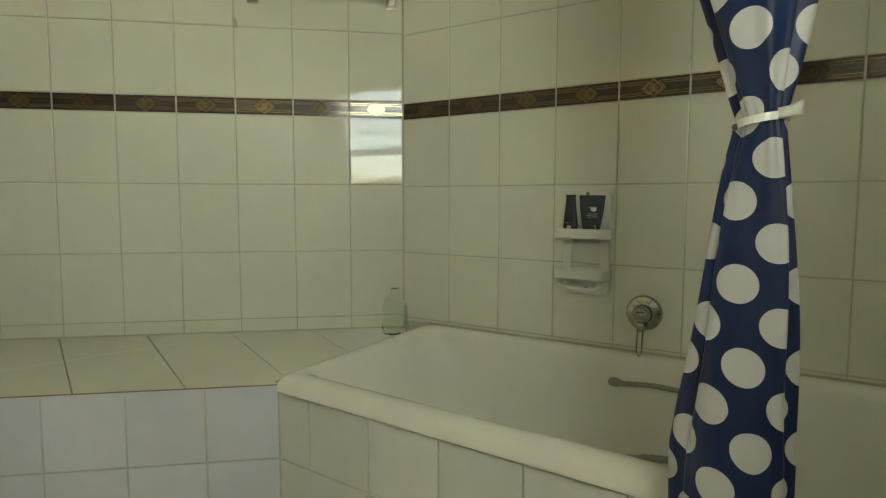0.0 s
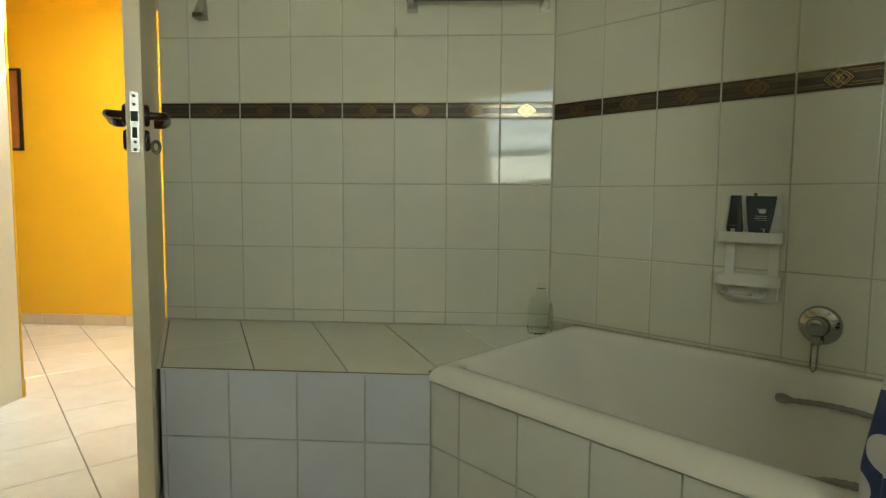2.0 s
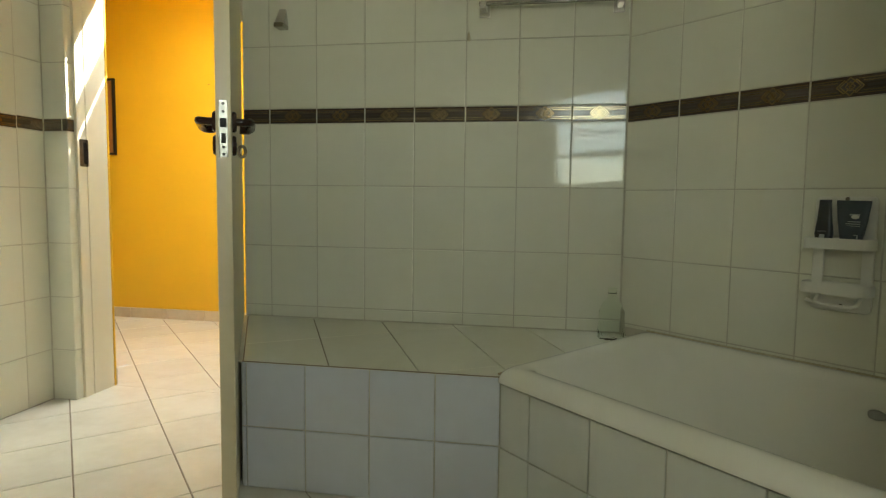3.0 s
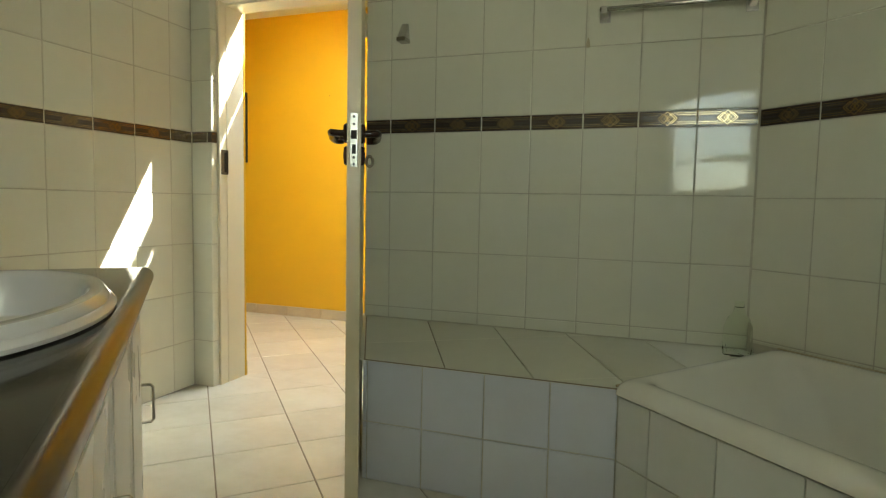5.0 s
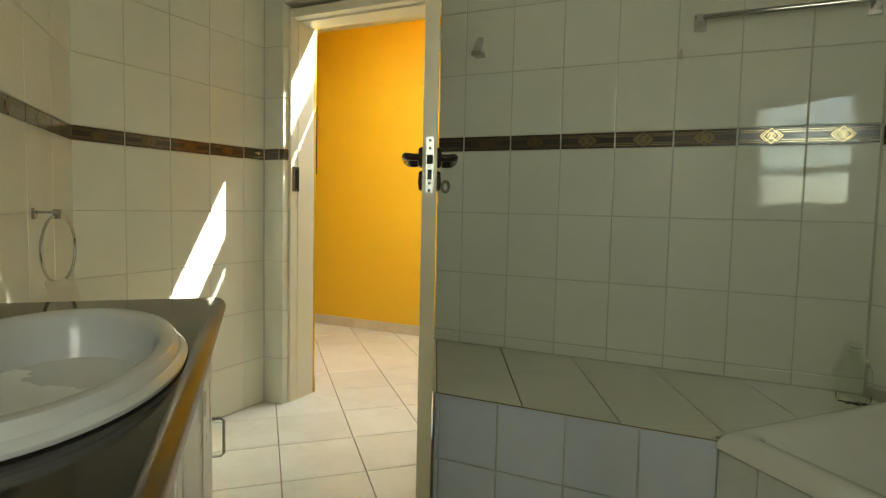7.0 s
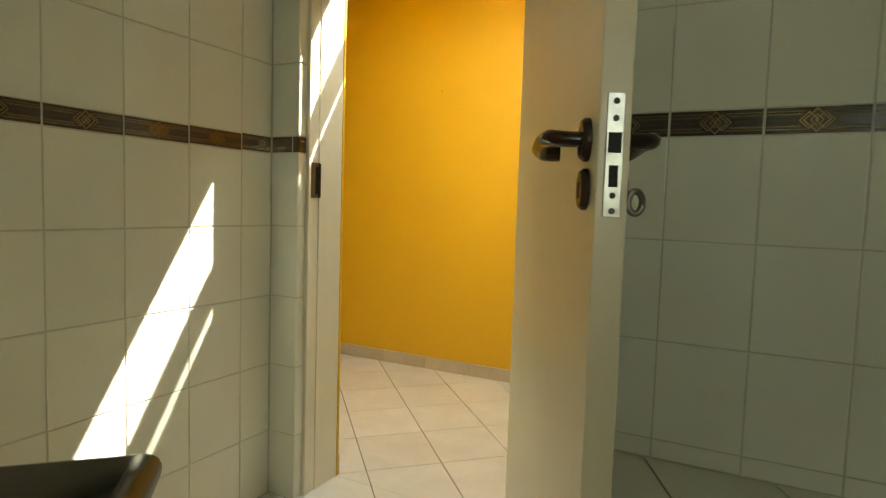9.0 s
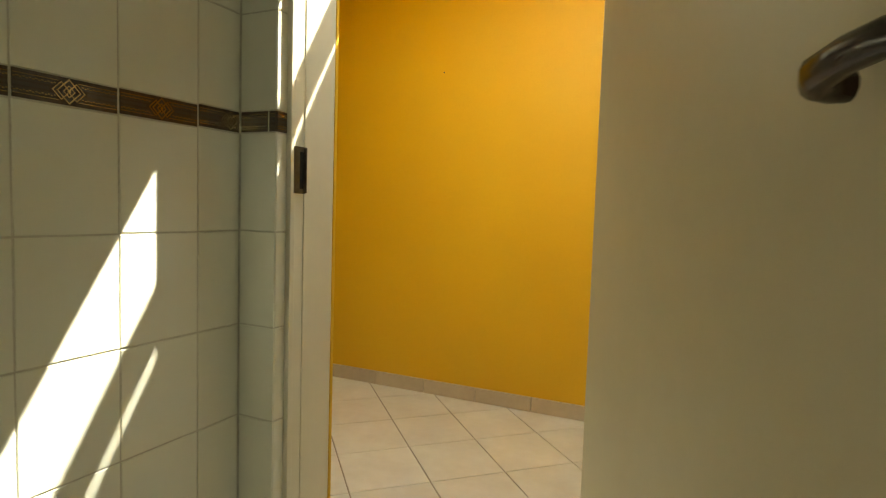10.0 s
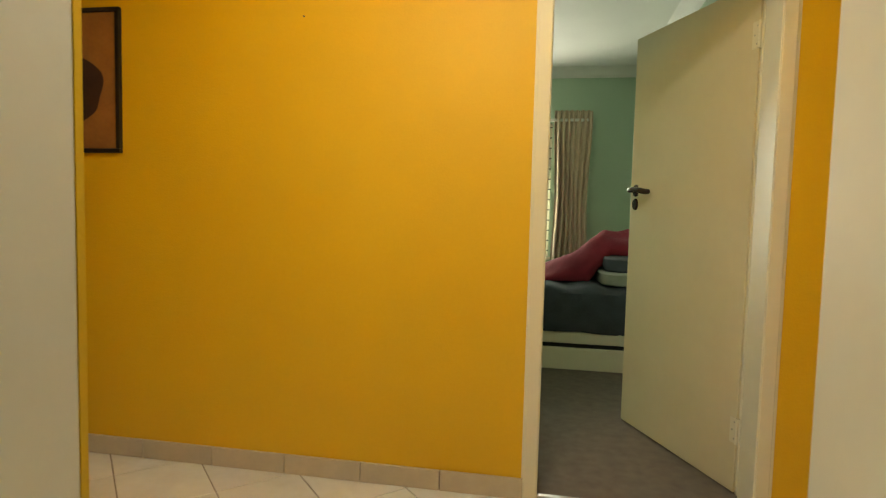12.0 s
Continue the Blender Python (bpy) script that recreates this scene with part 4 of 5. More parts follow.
CURT_P, CURT_Q, DOT_U0, DOT_V0 = -0.285, 1.0, 0.083, 0.0
shower_curtain()
rail = empty("shower_rail", Matrix.Translation(pq(-0.6, CURT_Q, 2.05)))
tagged(rail, "chrome shower curtain rail above the bath", "shower rail")
bm = bmesh.new()
add_cyl(bm, pq(-0.6 - 0.6, 0) , pq(0.81, 0), 0.012, seg=14)
part("rod", bm, M_CHROME, rail)


# ---- things on the towel wall ----
def towel_bar():
    b = empty("towel_rail", Matrix.Translation((-0.16, LW_Y, 1.672)))
    tagged(b, "chrome towel rail on two square brackets", "towel rail")
    bm = bmesh.new()
    add_cyl(bm, (-0.262, -0.062, 0.006), (0.262, -0.062, 0.006), 0.0085, seg=14)
    part("rod", bm, M_CHROME, b, smooth=True)
    for x in (-0.247, 0.247):
        bm = bmesh.new()
        add_box(bm, (x - 0.020, -0.011, -0.026), (x + 0.020, 0.004, 0.016), None, 0, 0.003)
        add_box(bm, (x - 0.011, -0.072, -0.012), (x + 0.011, -0.006, 0.016), None, 0, 0.003)
        part("bracket", bm, M_STEEL, b)
    return b


towel_bar()
hk = empty("robe_hook", Matrix.Translation((-1.222, LW_Y, 1.662)))
tagged(hk, "single wedge-shaped chrome robe hook on the tiles", "robe hook")
bm = bmesh.new()
add_rings(bm, [[Vector((x * w, y, z)) for x, y in ((-1, 0.004), (1, 0.004), (1, -d), (-1, -d))] for w, d, z in ((0.010, 0.006, 0.048), (0.013, 0.010, 0.046), (0.019, 0.040, -0.012), (0.019, 0.044, -0.016))], cap_first=True)
part("plate", bm, M_STEEL, hk)
bm = bmesh.new()
add_box(bm, (-0.020, -0.052, -0.034), (0.020, 0.004, -0.0162), None, 0, 0.004)
part("peg", bm, M_CHROME, hk)
pull = empty("pull_cord", Matrix.Translation((-0.462, 2.35, 1.55)))
tagged(pull, "thin ceiling pull cord with a small tapered end", "pull cord")
bm = bmesh.new()
add_cyl(bm, (0, 0, 0.03), (0, 0, CEIL - 1.55), 0.0014, seg=6)
part("cord", bm, M_TOWEL, pull)
bm = bmesh.new()
add_rings(bm, [[Vector((r * math.cos(a), r * math.sin(a), z)) for a in (2 * math.pi * k / 12 for k in range(12))] for r, z in ((0.007, 0), (0.008, 0.006), (0.006, 0.02), (0.002, 0.034))], cap_first=True)
part("weight", bm, M_SEAL, pull, "small yellowed cord weight", smooth=True)

# clear bottle in the corner of the ledge
btl = empty("clear_bottle", Matrix.Translation((0.090, 2.315, ledge_z(2.315))))
tagged(btl, "clear ribbed plastic bottle standing on the tiled ledge", "bottle")
bm = bmesh.new()
rings = []
for z, r, rib in ((0.0, 0.040, 0.005), (0.006, 0.046, 0.005), (0.025, 0.048, 0.004), (0.04, 0.048, 0.0), (0.10, 0.045, 0.0), (0.13, 0.034, 0.0), (0.15, 0.018, 0.0), (0.17, 0.014, 0.0)):
    rings.append([Vector(((r + rib * math.cos(9 * a)) * math.cos(a), (r + rib * math.cos(9 * a)) * math.sin(a), z)) for a in (2 * math.pi * k / 72 for k in range(72))])
add_rings(bm, rings, cap_first=True)
bb = part("bottle_body", bm, M_BOTTLE, btl, smooth=True)
bm = bmesh.new()
add_cyl(bm, (0, 0, 0.168), (0, 0, 0.188), 0.0155, seg=20)
part("cap", bm, M_BOTTLE, btl)


# ---- vanity ----
VP0, VP1, VQ1, VTOP = -2.024, SE_P - 0.002, -0.133, 0.768
BAS_P, BAS_Q, BAS_A, BAS_B = -1.32, -0.390, 0.375, 0.208
worktop = empty("granite_counter", Matrix.Translation(pq(-1.0, -0.4, VTOP)))
tagged(worktop, "polished dark granite vanity top with rounded front edge", "worktop")
WI = worktop.matrix_world.inverted()
bm = bmesh.new()
q0, q1 = VW_Q + 0.001, VQ1
seg = 64
angs = sorted({*(2 * math.pi * k / seg for k in range(seg)), *(math.atan2(qb - BAS_Q, pb - BAS_P) % (2 * math.pi) for pb in (VP0, VP1) for qb in (q0, q1))})
def ray_out(a):
    c, s = math.cos(a), math.sin(a)
    tx = ((VP1 - BAS_P) / c) if c > 1e-9 else ((VP0 - BAS_P) / c if c < -1e-9 else 1e9)
    ty = ((q1 - BAS_Q) / s) if s > 1e-9 else ((q0 - BAS_Q) / s if s < -1e-9 else 1e9)
    t = min(tx, ty)
    return BAS_P + c * t, BAS_Q + s * t
inner = [(BAS_P + (BAS_A - 0.030) * math.cos(a), BAS_Q + (BAS_B - 0.028) * math.sin(a)) for a in angs]
outer = [ray_out(a) for a in angs]
def inset(pt, d):
    return (min(max(pt[0], VP0 + d), VP1), min(pt[1], q1 - d))


def front(pt, z):
    """The front edge runs two degrees askew to the wall."""
    p, q = pt
    return pq(p, q - 0.0334 * (p - VP0) * (q - VW_Q) / (VQ1 - VW_Q), z)
T = 0.052
def lip(d, z):
    return [front(inset(p, d), VTOP + z) for p in outer]


add_rings(bm, [[front(p, VTOP - T) for p in inner], [front(p, VTOP) for p in inner], lip(0.027, 0), lip(0.027, -T), [front(p, VTOP - T) for p in inner]], cap_last=False)
edge_bm = bmesh.new()
add_rings(edge_bm, [lip(0.0268, -T), lip(0.0268, 0), lip(0.020, -0.0015), lip(0.013, -0.005), lip(0.007, -0.010), lip(0.003, -0.016), lip(0.0006, -0.023), lip(0, -0.029), lip(0.001, -0.037), lip(0.006, -0.046), lip(0.014, -T), lip(0.0268, -T)], cap_last=False)
bmesh.ops.remove_doubles(edge_bm, verts=edge_bm.verts, dist=0.00005)
ob = part("rounded_edge", edge_bm, M_GRANITE_EDGE, worktop, "rounded dark granite edge", smooth=True)
ob.matrix_parent_inverse = WI
ob = part("slab", bm, M_GRANITE, worktop)
ob.matrix_parent_inverse = WI

basin = empty("wash_basin", Matrix.Translation(pq(BAS_P, BAS_Q, VTOP)))
tagged(basin, "white oval ceramic drop-in wash basin", "basin")
bm = bmesh.new()
def oval(a, b, z, dq=0.0, n=72):
    return [pq(BAS_P + a * math.cos(t), BAS_Q + dq + b * math.sin(t), VTOP + z) for t in (2 * math.pi * k / n for k in range(n))]
A, B = BAS_A, BAS_B
add_rings(bm, [oval(A - 0.012, B - 0.012, 0.0005), oval(A - 0.001, B - 0.001, 0.003), oval(A, B, 0.009), oval(A - 0.006, B - 0.006, 0.016), oval(A - 0.012, B - 0.011, 0.018), oval(A - 0.014, B - 0.013, 0.026), oval(A - 0.022, B - 0.020, 0.034), oval(A - 0.045, B - 0.036, 0.035), oval(A - 0.054, B - 0.043, 0.031), oval(A - 0.062, B - 0.048, 0.02), oval(A - 0.070, B - 0.053, -0.01), oval(A - 0.085, B - 0.062, -0.07), oval(A - 0.12, B - 0.085, -0.125), oval(A - 0.19, B - 0.13, -0.158), oval(0.022, 0.022, -0.166)])
ob = part("bowl", bm, M_CERAMIC, basin, smooth=True)
ob.matrix_parent_inverse = basin.matrix_world.inverted()
bm = bmesh.new()
add_cyl(bm, pq(BAS_P, BAS_Q, VTOP - 0.167), pq(BAS_P, BAS_Q, VTOP - 0.162), 0.02, seg=24)
ob = part("drain", bm, M_CHROME, basin)
ob.matrix_parent_inverse = basin.matrix_world.inverted()

tap = empty("basin_tap", Matrix.Translation(pq(BAS_P, VW_Q + 0.07, VTOP)))
tagged(tap, "chrome basin mixer with a raised lever", "tap")
bm = bmesh.new()
o = Vector((0, 0, 0))
add_rings(bm, [[Vector((r * math.cos(a), r * math.sin(a), z)) for a in (2 * math.pi * k / 20 for k in range(20))] for r, z in ((0.026, 0), (0.026, 0.006), (0.021, 0.012), (0.019, 0.07), (0.021, 0.085), (0.016, 0.095))], cap_first=True)
part("body", bm, M_CHROME, tap, smooth=True)
bm = bmesh.new()
add_tube(bm, [Q * 0.01 + UP * 0.055, Q * 0.06 + UP * 0.075, Q * 0.11 + UP * 0.075, Q * 0.125 + UP * 0.062], [0.014, 0.012, 0.011, 0.010], 12)
part("spout", bm, M_CHROME, tap, smooth=True)
bm = bmesh.new()
add_tube(bm, [UP * 0.09, UP * 0.10 - Q * 0.004, UP * 0.135 + Q * 0.05, UP * 0.16 + Q * 0.085], [0.010, 0.009, 0.006, 0.004], 10)
part("lever", bm, M_CHROME, tap, smooth=True)

CABQ = VQ1 - 0.033
def cabinet_unit(pa, pb, end):
    c = empty("vanity_cabinet", Matrix.Translation(pq((pa + pb) / 2, -0.4)))
    tagged(c, "white lacquered vanity cupboard with a bar handle", "cabinet", group="cupboards under the vanity top")
    ci = c.matrix_world.inverted()
    m = Matrix(((P.x, Q.x, 0, 0), (P.y, Q.y, 0, 0), (0, 0, 1, 0), (0, 0, 0, 1)))
    pivot = Vector((VP0, VQ1, 0))
    m = m @ Matrix.Translation(pivot) @ pose(0, 0, 0, 0, 0, -1.91) @ Matrix.Translation(-pivot)
    bm = bmesh.new()
    add_box(bm, (pa + 0.0005, VW_Q + 0.082, 0.0), (pb - 0.0005, CABQ - 0.02, VTOP - T - 0.001), m, 0, 0.001)
    ob = part("body", bm, M_CAB, c)
    ob.matrix_parent_inverse = ci
    bm = bmesh.new()
    add_box(bm, (pa + 0.003, CABQ - 0.0195, 0.075), (pb - 0.003, CABQ - 0.002, VTOP - T - 0.02), m, 0, 0.002)
    # raised middle panel of the door
    add_box(bm, (pa + 0.055, CABQ - 0.003, 0.13), (pb - 0.055, CABQ + 0.001, VTOP - T - 0.075), m, 0, 0.002)
    d = part("door", bm, M_CAB, c)
    d.matrix_parent_inverse = ci
    hp = pa + 0.03 if end else pb - 0.03
    bm = bmesh.new()
    pts = [(hp, CABQ - 0.003, 0.443), (hp, CABQ + 0.022, 0.443), (hp, CABQ + 0.029, 0.436), (hp, CABQ + 0.029, 0.345), (hp, CABQ + 0.022, 0.338), (hp, CABQ - 0.003, 0.338)]
    add_tube(bm, [m @ Vector(p) for p in pts], 0.0042, 8)
    h = part("handle", bm, M_STEEL, d, "brushed steel bar handle")
    return c


edges = [VP0 + 0.022 + k * (VP1 - VP0 - 0.022) / 6 for k in range(7)]
for k in range(6):
    cabinet_unit(edges[k], edges[k + 1], k % 2 == 0)

# towel ring beside the vanity
ring_o = pq(-2.288, VW_Q, 0.980)
tr = empty("towel_ring", Matrix.Translation(ring_o))
tagged(tr, "chrome towel ring on the tiled wall", "towel ring")
bm = bmesh.new()
mloc = Matrix(((P.x, Q.x, 0, 0), (P.y, Q.y, 0, 0), (0, 0, 1, 0), (0, 0, 0, 1)))
add_box(bm, (-0.016, 0.004, -0.016), (0.016, 0.014, 0.016), mloc, 0, 0.002)
add_cyl(bm, mloc @ Vector((0, 0.01, 0.004)), mloc @ Vector((0, 0.06, 0.004)), 0.004, seg=10)
add_box(bm, (-0.012, 0.055, -0.014), (0.012, 0.075, 0.014), mloc, 0, 0.002)
part("mount", bm, M_CHROME, tr)
bm = bmesh.new()
swing = mloc @ Matrix.Translation((0, 0.066, 0)) @ pose(0, 0, 0, 0, 0, -18)
add_tube(bm, [swing @ Vector((0.080 * math.sin(a), 0, -0.102 + 0.098 * math.cos(a))) for a in (2 * math.pi * k / 40 for k in range(40))], 0.0045, 10, True)
part("ring", bm, M_CHROME, tr, smooth=True)
tw = empty("hand_towel", Matrix.Translation(ring_o + UP * -0.2))
tagged(tw, "small off-white hand towel hanging in the towel ring", "towel")
bm = bmesh.new()
rows = []
for i in range(15):
    v = i / 14
    row = []
    for k in range(21):
        t = k / 20
        wid = 0.045 + 0.03 * min(1, v * 3)
        x = (t - 0.5) * 2 * wid
        if v < 0.12:
            z, y = -0.20 + 0.014 * math.sin(v / 0.12 * math.pi / 2), 0.054 + 0.012 * v / 0.12
        else:
            z, y = -0.186 - (v - 0.12) * 0.30 - 0.03 * (2 * t - 1) ** 2 * (1 - v), 0.078
        y += 0.007 * math.sin(9 * t + 2 * v) * (0.4 + v)
        row.append(swing @ Vector((x * 1.1, y - 0.066, z + 0.2)))
    rows.append(row)
add_rings(bm, rows, cap_last=False, close=False)
ob = part("cloth", bm, M_TOWEL, tw, smooth=True)
sol = ob.modifiers.new("thick", "SOLIDIFY")
sol.thickness = 0.008

# ---- corridor things ----
pic = empty("framed_picture", Matrix.Translation((-3.698, YW, 1.570)))
tagged(pic, "burnt orange print with a dark shape in a thin black frame", "picture")
bm = bmesh.new()
W, H, f = 0.235, 0.292, 0.017
for lo, hi in (((-W, -H), (W, -H + f)), ((-W, H - f), (W, H)), ((-W, -H + f), (-W + f, H - f)), ((W - f, -H + f), (W, H - f))):
    add_box(bm, (lo[0], -0.022, lo[1]), (hi[0], -0.001, hi[1]), None, 0, 0.002)
part("moulding", bm, M_FRAMEBLACK, pic)
part("print", box_bm((-W + f, -0.012, -H + f), (W - f, -0.004, H - f)), M_PRINTORANGE, pic)
bm = bmesh.new()
n = 40
vs = [bm.verts.new(((0.118 + 0.01 * math.sin(5 * a)) * math.cos(a) + 0.035, -0.0135, (0.138 + 0.012 * math.sin(3 * a + 1)) * math.sin(a) - 0.03)) for a in (2 * math.pi * k / n for k in range(n))]
bm.faces.new(vs)
part("printed_shape", bm, M_PRINTDARK, pic)
bm = bmesh.new()
add_cyl(bm, (-2.675, YW - 0.004, 1.803), (-2.675, YW + 0.002, 1.803), 0.004, 0.003, 10)
tagged(obj("nail", bm, M_OLDSTEEL), "small dark nail head in the yellow wall", "nail")

# ---- bedroom things ----
BEDY0, BEDY1, BEDX0, BEDX1 = 6.13, 7.75, -3.0, -0.92
bed = empty("bed", Matrix.Translation((-2.0, 6.9, 0)))
tagged(bed, "wide bed with a cream base and dark slate bedding, unmade", "bed")
BI = bed.matrix_world.inverted()
for nm, lo, hi, mat, bv in (("base", (BEDX0, BEDY0 + 0.01, 0.0), (BEDX1, BEDY1, 0.155), M_CREAM, 0.01), ("base_gap", (BEDX0 + 0.02, BEDY0 + 0.03, 0.155), (BEDX1 - 0.02, BEDY1, 0.185), M_BLACK, 0), ("bed_frame", (BEDX0, BEDY0 + 0.01, 0.185), (BEDX1, BEDY1, 0.265), M_CREAM, 0.01)):
    ob = part(nm, box_bm(lo, hi, None, bv), mat, bed)
    ob.matrix_parent_inverse = BI
bm = bmesh.new()
rows = []
nx = 60
for j, (y, z) in enumerate([(BEDY0, 0.262), (BEDY0 - 0.012, 0.30), (BEDY0 - 0.02, 0.38), (BEDY0 - 0.016, 0.46), (BEDY0 - 0.004, 0.53), (BEDY0 + 0.025, 0.555), (BEDY0 + 0.08, 0.572), (BEDY0 + 0.2, 0.58), (BEDY0 + 0.4, 0.585), (BEDY0 + 0.7, 0.585), (BEDY0 + 1.0, 0.585), (BEDY0 + 1.3, 0.58), (BEDY1 - 0.02, 0.57), (BEDY1 + 0.005, 0.5), (BEDY1 + 0.005, 0.26)]):
    row = []
    for k in range(nx + 1):
        x = BEDX0 - 0.01 + (BEDX1 - BEDX0 + 0.015) * k / nx
        g = 0.014 * noise.noise(Vector((x * 5, y * 6, z * 5))) + 0.008 * math.sin(23 * x + 6 * z)
        row.append(Vector((x, y - (g if j < 6 else 0), z + (g * 1.2 if j >= 5 else (0.008 * math.sin(7 * x) if j == 0 else 0)))))
    rows.append(row)
add_rings(bm, rows, cap_last=False, close=False)
ob = part("duvet", bm, M_BEDDING, bed, "dark slate blue rumpled duvet", smooth=True)
ob.matrix_parent_inverse = BI


def pillow(name, at, size, rz, mat, label, tilt=0):
    p = empty(name, Matrix.Translation(at))
    tagged(p, label, "pillow")
    bm = bmesh.new()
    rings = []
    n = 36
    for t in (-1, -0.86, -0.55, -0.2, 0.2, 0.55, 0.86, 1):
        s = max(0.0, 1 - abs(t) ** 3) ** 0.45 if abs(t) < 1 else 0.55
        s = {1: 0.80, -1: 0.80}.get(t, 0.84 + 0.16 * s)
        ring = []
        for k in range(n):
            a = 2 * math.pi * k / n
            c, sn = math.cos(a), math.sin(a)
            x = size[0] * math.copysign(abs(c) ** 0.45, c) * s
            y = size[1] * math.copysign(abs(sn) ** 0.45, sn) * s
            wob = 1 + 0.08 * noise.noise(Vector((x * 6, y * 6, t)))
            ring.append(Vector((x, y, size[2] * math.sin(t * math.pi / 2) * wob)))
        rings.append(ring)
    add_rings(bm, rings, cap_first=True)
    bmesh.ops.transform(bm, matrix=pose(0, 0, 0, 0, tilt, rz), verts=bm.verts)
    part("cushion", bm, mat, p, smooth=True)
    return p


pillow("pillow", (-1.12, 6.50, 0.622), (0.25, 0.30, 0.044), 3, M_PILLOW, "flat grey-green pillow on the bed")
pillow("pillow", (-1.10, 6.60, 0.715), (0.225, 0.30, 0.05), -4, M_BEDDING, "dark slate pillow stacked on the bed")

throw = empty("throw_blanket", Matrix.Translation((-1.35, 6.75, 0.62)))
tagged(throw, "crimson fleece throw heaped over the pillows", "blanket")
bm = bmesh.new()
rows = []
for j in range(26):
    v = j / 25
    row = []
    for k in range(41):
        t = k / 40
        x = -1.92 + 0.93 * t
        crest = 0.012 + 0.335 * max(0, min(1, (t - 0.06) / 0.60)) ** 1.1
        lift = max(0, min(1, (t - 0.52) / 0.16))
        prof = math.sin(math.pi * v) ** 0.55
        y = 6.34 + 0.20 * lift + (0.78 - 0.25 * (1 - t)) * v
        base = 0.592 + 0.185 * lift * (1 - v)
        z = base + max(0, crest - (base - 0.592)) * prof + 0.022 * noise.noise(Vector((x * 6, y * 6, 1.0))) * prof + 0.012 * math.sin(16 * x + 9 * y) * prof
        row.append(Vector((x, y, z)))
    rows.append(row)
add_rings(bm, rows, cap_last=False, close=False)
ob = part("fleece", bm, M_RED, throw, smooth=True)
ob.matrix_parent_inverse = throw.matrix_world.inverted()
sol = ob.modifiers.new("thick", "SOLIDIFY")
sol.thickness = 0.012

# curtain with pinch pleats
cur = empty("window_curtain", Matrix.Translation((-1.54, FAR_Y - 0.10, 0.5)))
tagged(cur, "beige pleated curtain hanging beside the bedroom window", "curtain")
bm = bmesh.new()
rows = []
for i in range(34):
    z = 2.03 - (2.03 - 0.30) * i / 33
    row = []
    for k in range(121):
        t = k / 120
        head = max(0, 1 - (2.03 - z) / 0.12)
        w = 0.163 + 0.012 * math.sin(4 * z)
        x = -1.54 + (t - 0.5) * 2 * w
        fr = 7
        amp = 0.026 + 0.012 * math.sin(5 * t + z)
        ph = 2 * math.pi * fr * t + 0.5 * math.sin(2.2 * z + 6 * t)
        y = FAR_Y - 0.10 + amp * math.sin(ph) * (1 - 0.3 * head) + 0.012 * math.sin(ph * 2.6 + 1) * head
        row.append(Vector((x, y, z + 0.008 * math.sin(ph) * head)))
    rows.append(row)
add_rings(bm, rows, cap_last=False, close=False)
ob = part("cloth", bm, M_CURTAIN, cur, smooth=True)
ob.matrix_parent_inverse = cur.matrix_world.inverted()
sol = ob.modifiers.new("thick", "SOLIDIFY")
sol.thickness = 0.003
crod = empty("curtain_track", Matrix.Translation((-2.2, FAR_Y - 0.10, 1.99)))
tagged(crod, "slim curtain track above the bedroom window", "curtain track")
bm = bmesh.new()
add_box(bm, (-0.9, -0.012, -0.06), (0.80, 0.012, -0.035))
add_box(bm, (0.70, 0.0, -0.06), (0.72, 0.099, -0.04))
part("track", bm, M_SHELF, crod)

# burglar bars: dark horizontals, white uprights
bars = empty("burglar_bars", Matrix.Translation(((BW0 + BW1) / 2, FAR_Y + 0.03, BWZ0)))
tagged(bars, "burglar bars across the bedroom window, white uprights", "burglar bars")
for k in range(13):
    z = 0.06 + k * (BWZ1 - BWZ0 - 0.1) / 12
    part("bar", box_bm((BW0 - (BW0 + BW1) / 2, -0.004, z - 0.005), (BW1 - (BW0 + BW1) / 2, 0.004, z + 0.005)), M_DARKBAR, bars)
for x in (-1.80, -1.905, -2.01, -2.115, -2.22, -2.325, -2.43, -2.6, -2.75):
    part("upright", box_bm((x - 0.014 - (BW0 + BW1) / 2, -0.028, 0.0), (x + 0.014 - (BW0 + BW1) / 2, -0.006, BWZ1 - BWZ0)), M_SHELF, bars)

# outside the bedroom: veranda roof, timber screen and shrubs
screen = empty("timber_screen", Matrix.Translation((-2.3, 11.0, -0.16)))
tagged(screen, "weathered timber screen fence outside the bedroom", "fence")
for k in range(14):
    z = 0.05 + k * 0.17
    part("board", box_bm((-3.0, 0, z), (3.0, 0.025, z + 0.15)), M_ROOF, screen)
for x in (-2.9, -1.4, 0.1, 0.75, 2.0):
    part("post", box_bm((x - 0.05, 0.026, 0), (x + 0.05, 0.12, 2.5)), M_DARKBAR, screen)
part("rail", box_bm((-3.0, -0.07, 0.95), (3.0, -0.001, 1.07)), M_DARKBAR, screen)
part("rail", box_bm((-3.0, -0.07, 1.75), (3.0, -0.001, 1.87)), M_DARKBAR, screen)
tagged(obj("eave", box_bm((-5, 8.1, 2.45), (1, 8.75, 2.55)), M_WHITE), "white eave above the bedroom window", "eave", kind="structure")

# ---- tiles and skirting, piece by piece ----
def rows_from(z_band, z_low, top=CEIL, height=BAND_H):
    lo, z = [z_band], z_band - TH
    while z > z_low + 0.008:
        lo.append(z)
        z -= TH
    lo.append(z_low)
    hi, z = [z_band + height], z_band + height + TH
    while z < top - 0.02:
        hi.append(z)
        z += TH
    hi.append(top)
    return lo[::-1], hi


X = Vector((1, 0, 0))
Y = Vector((0, 1, 0))
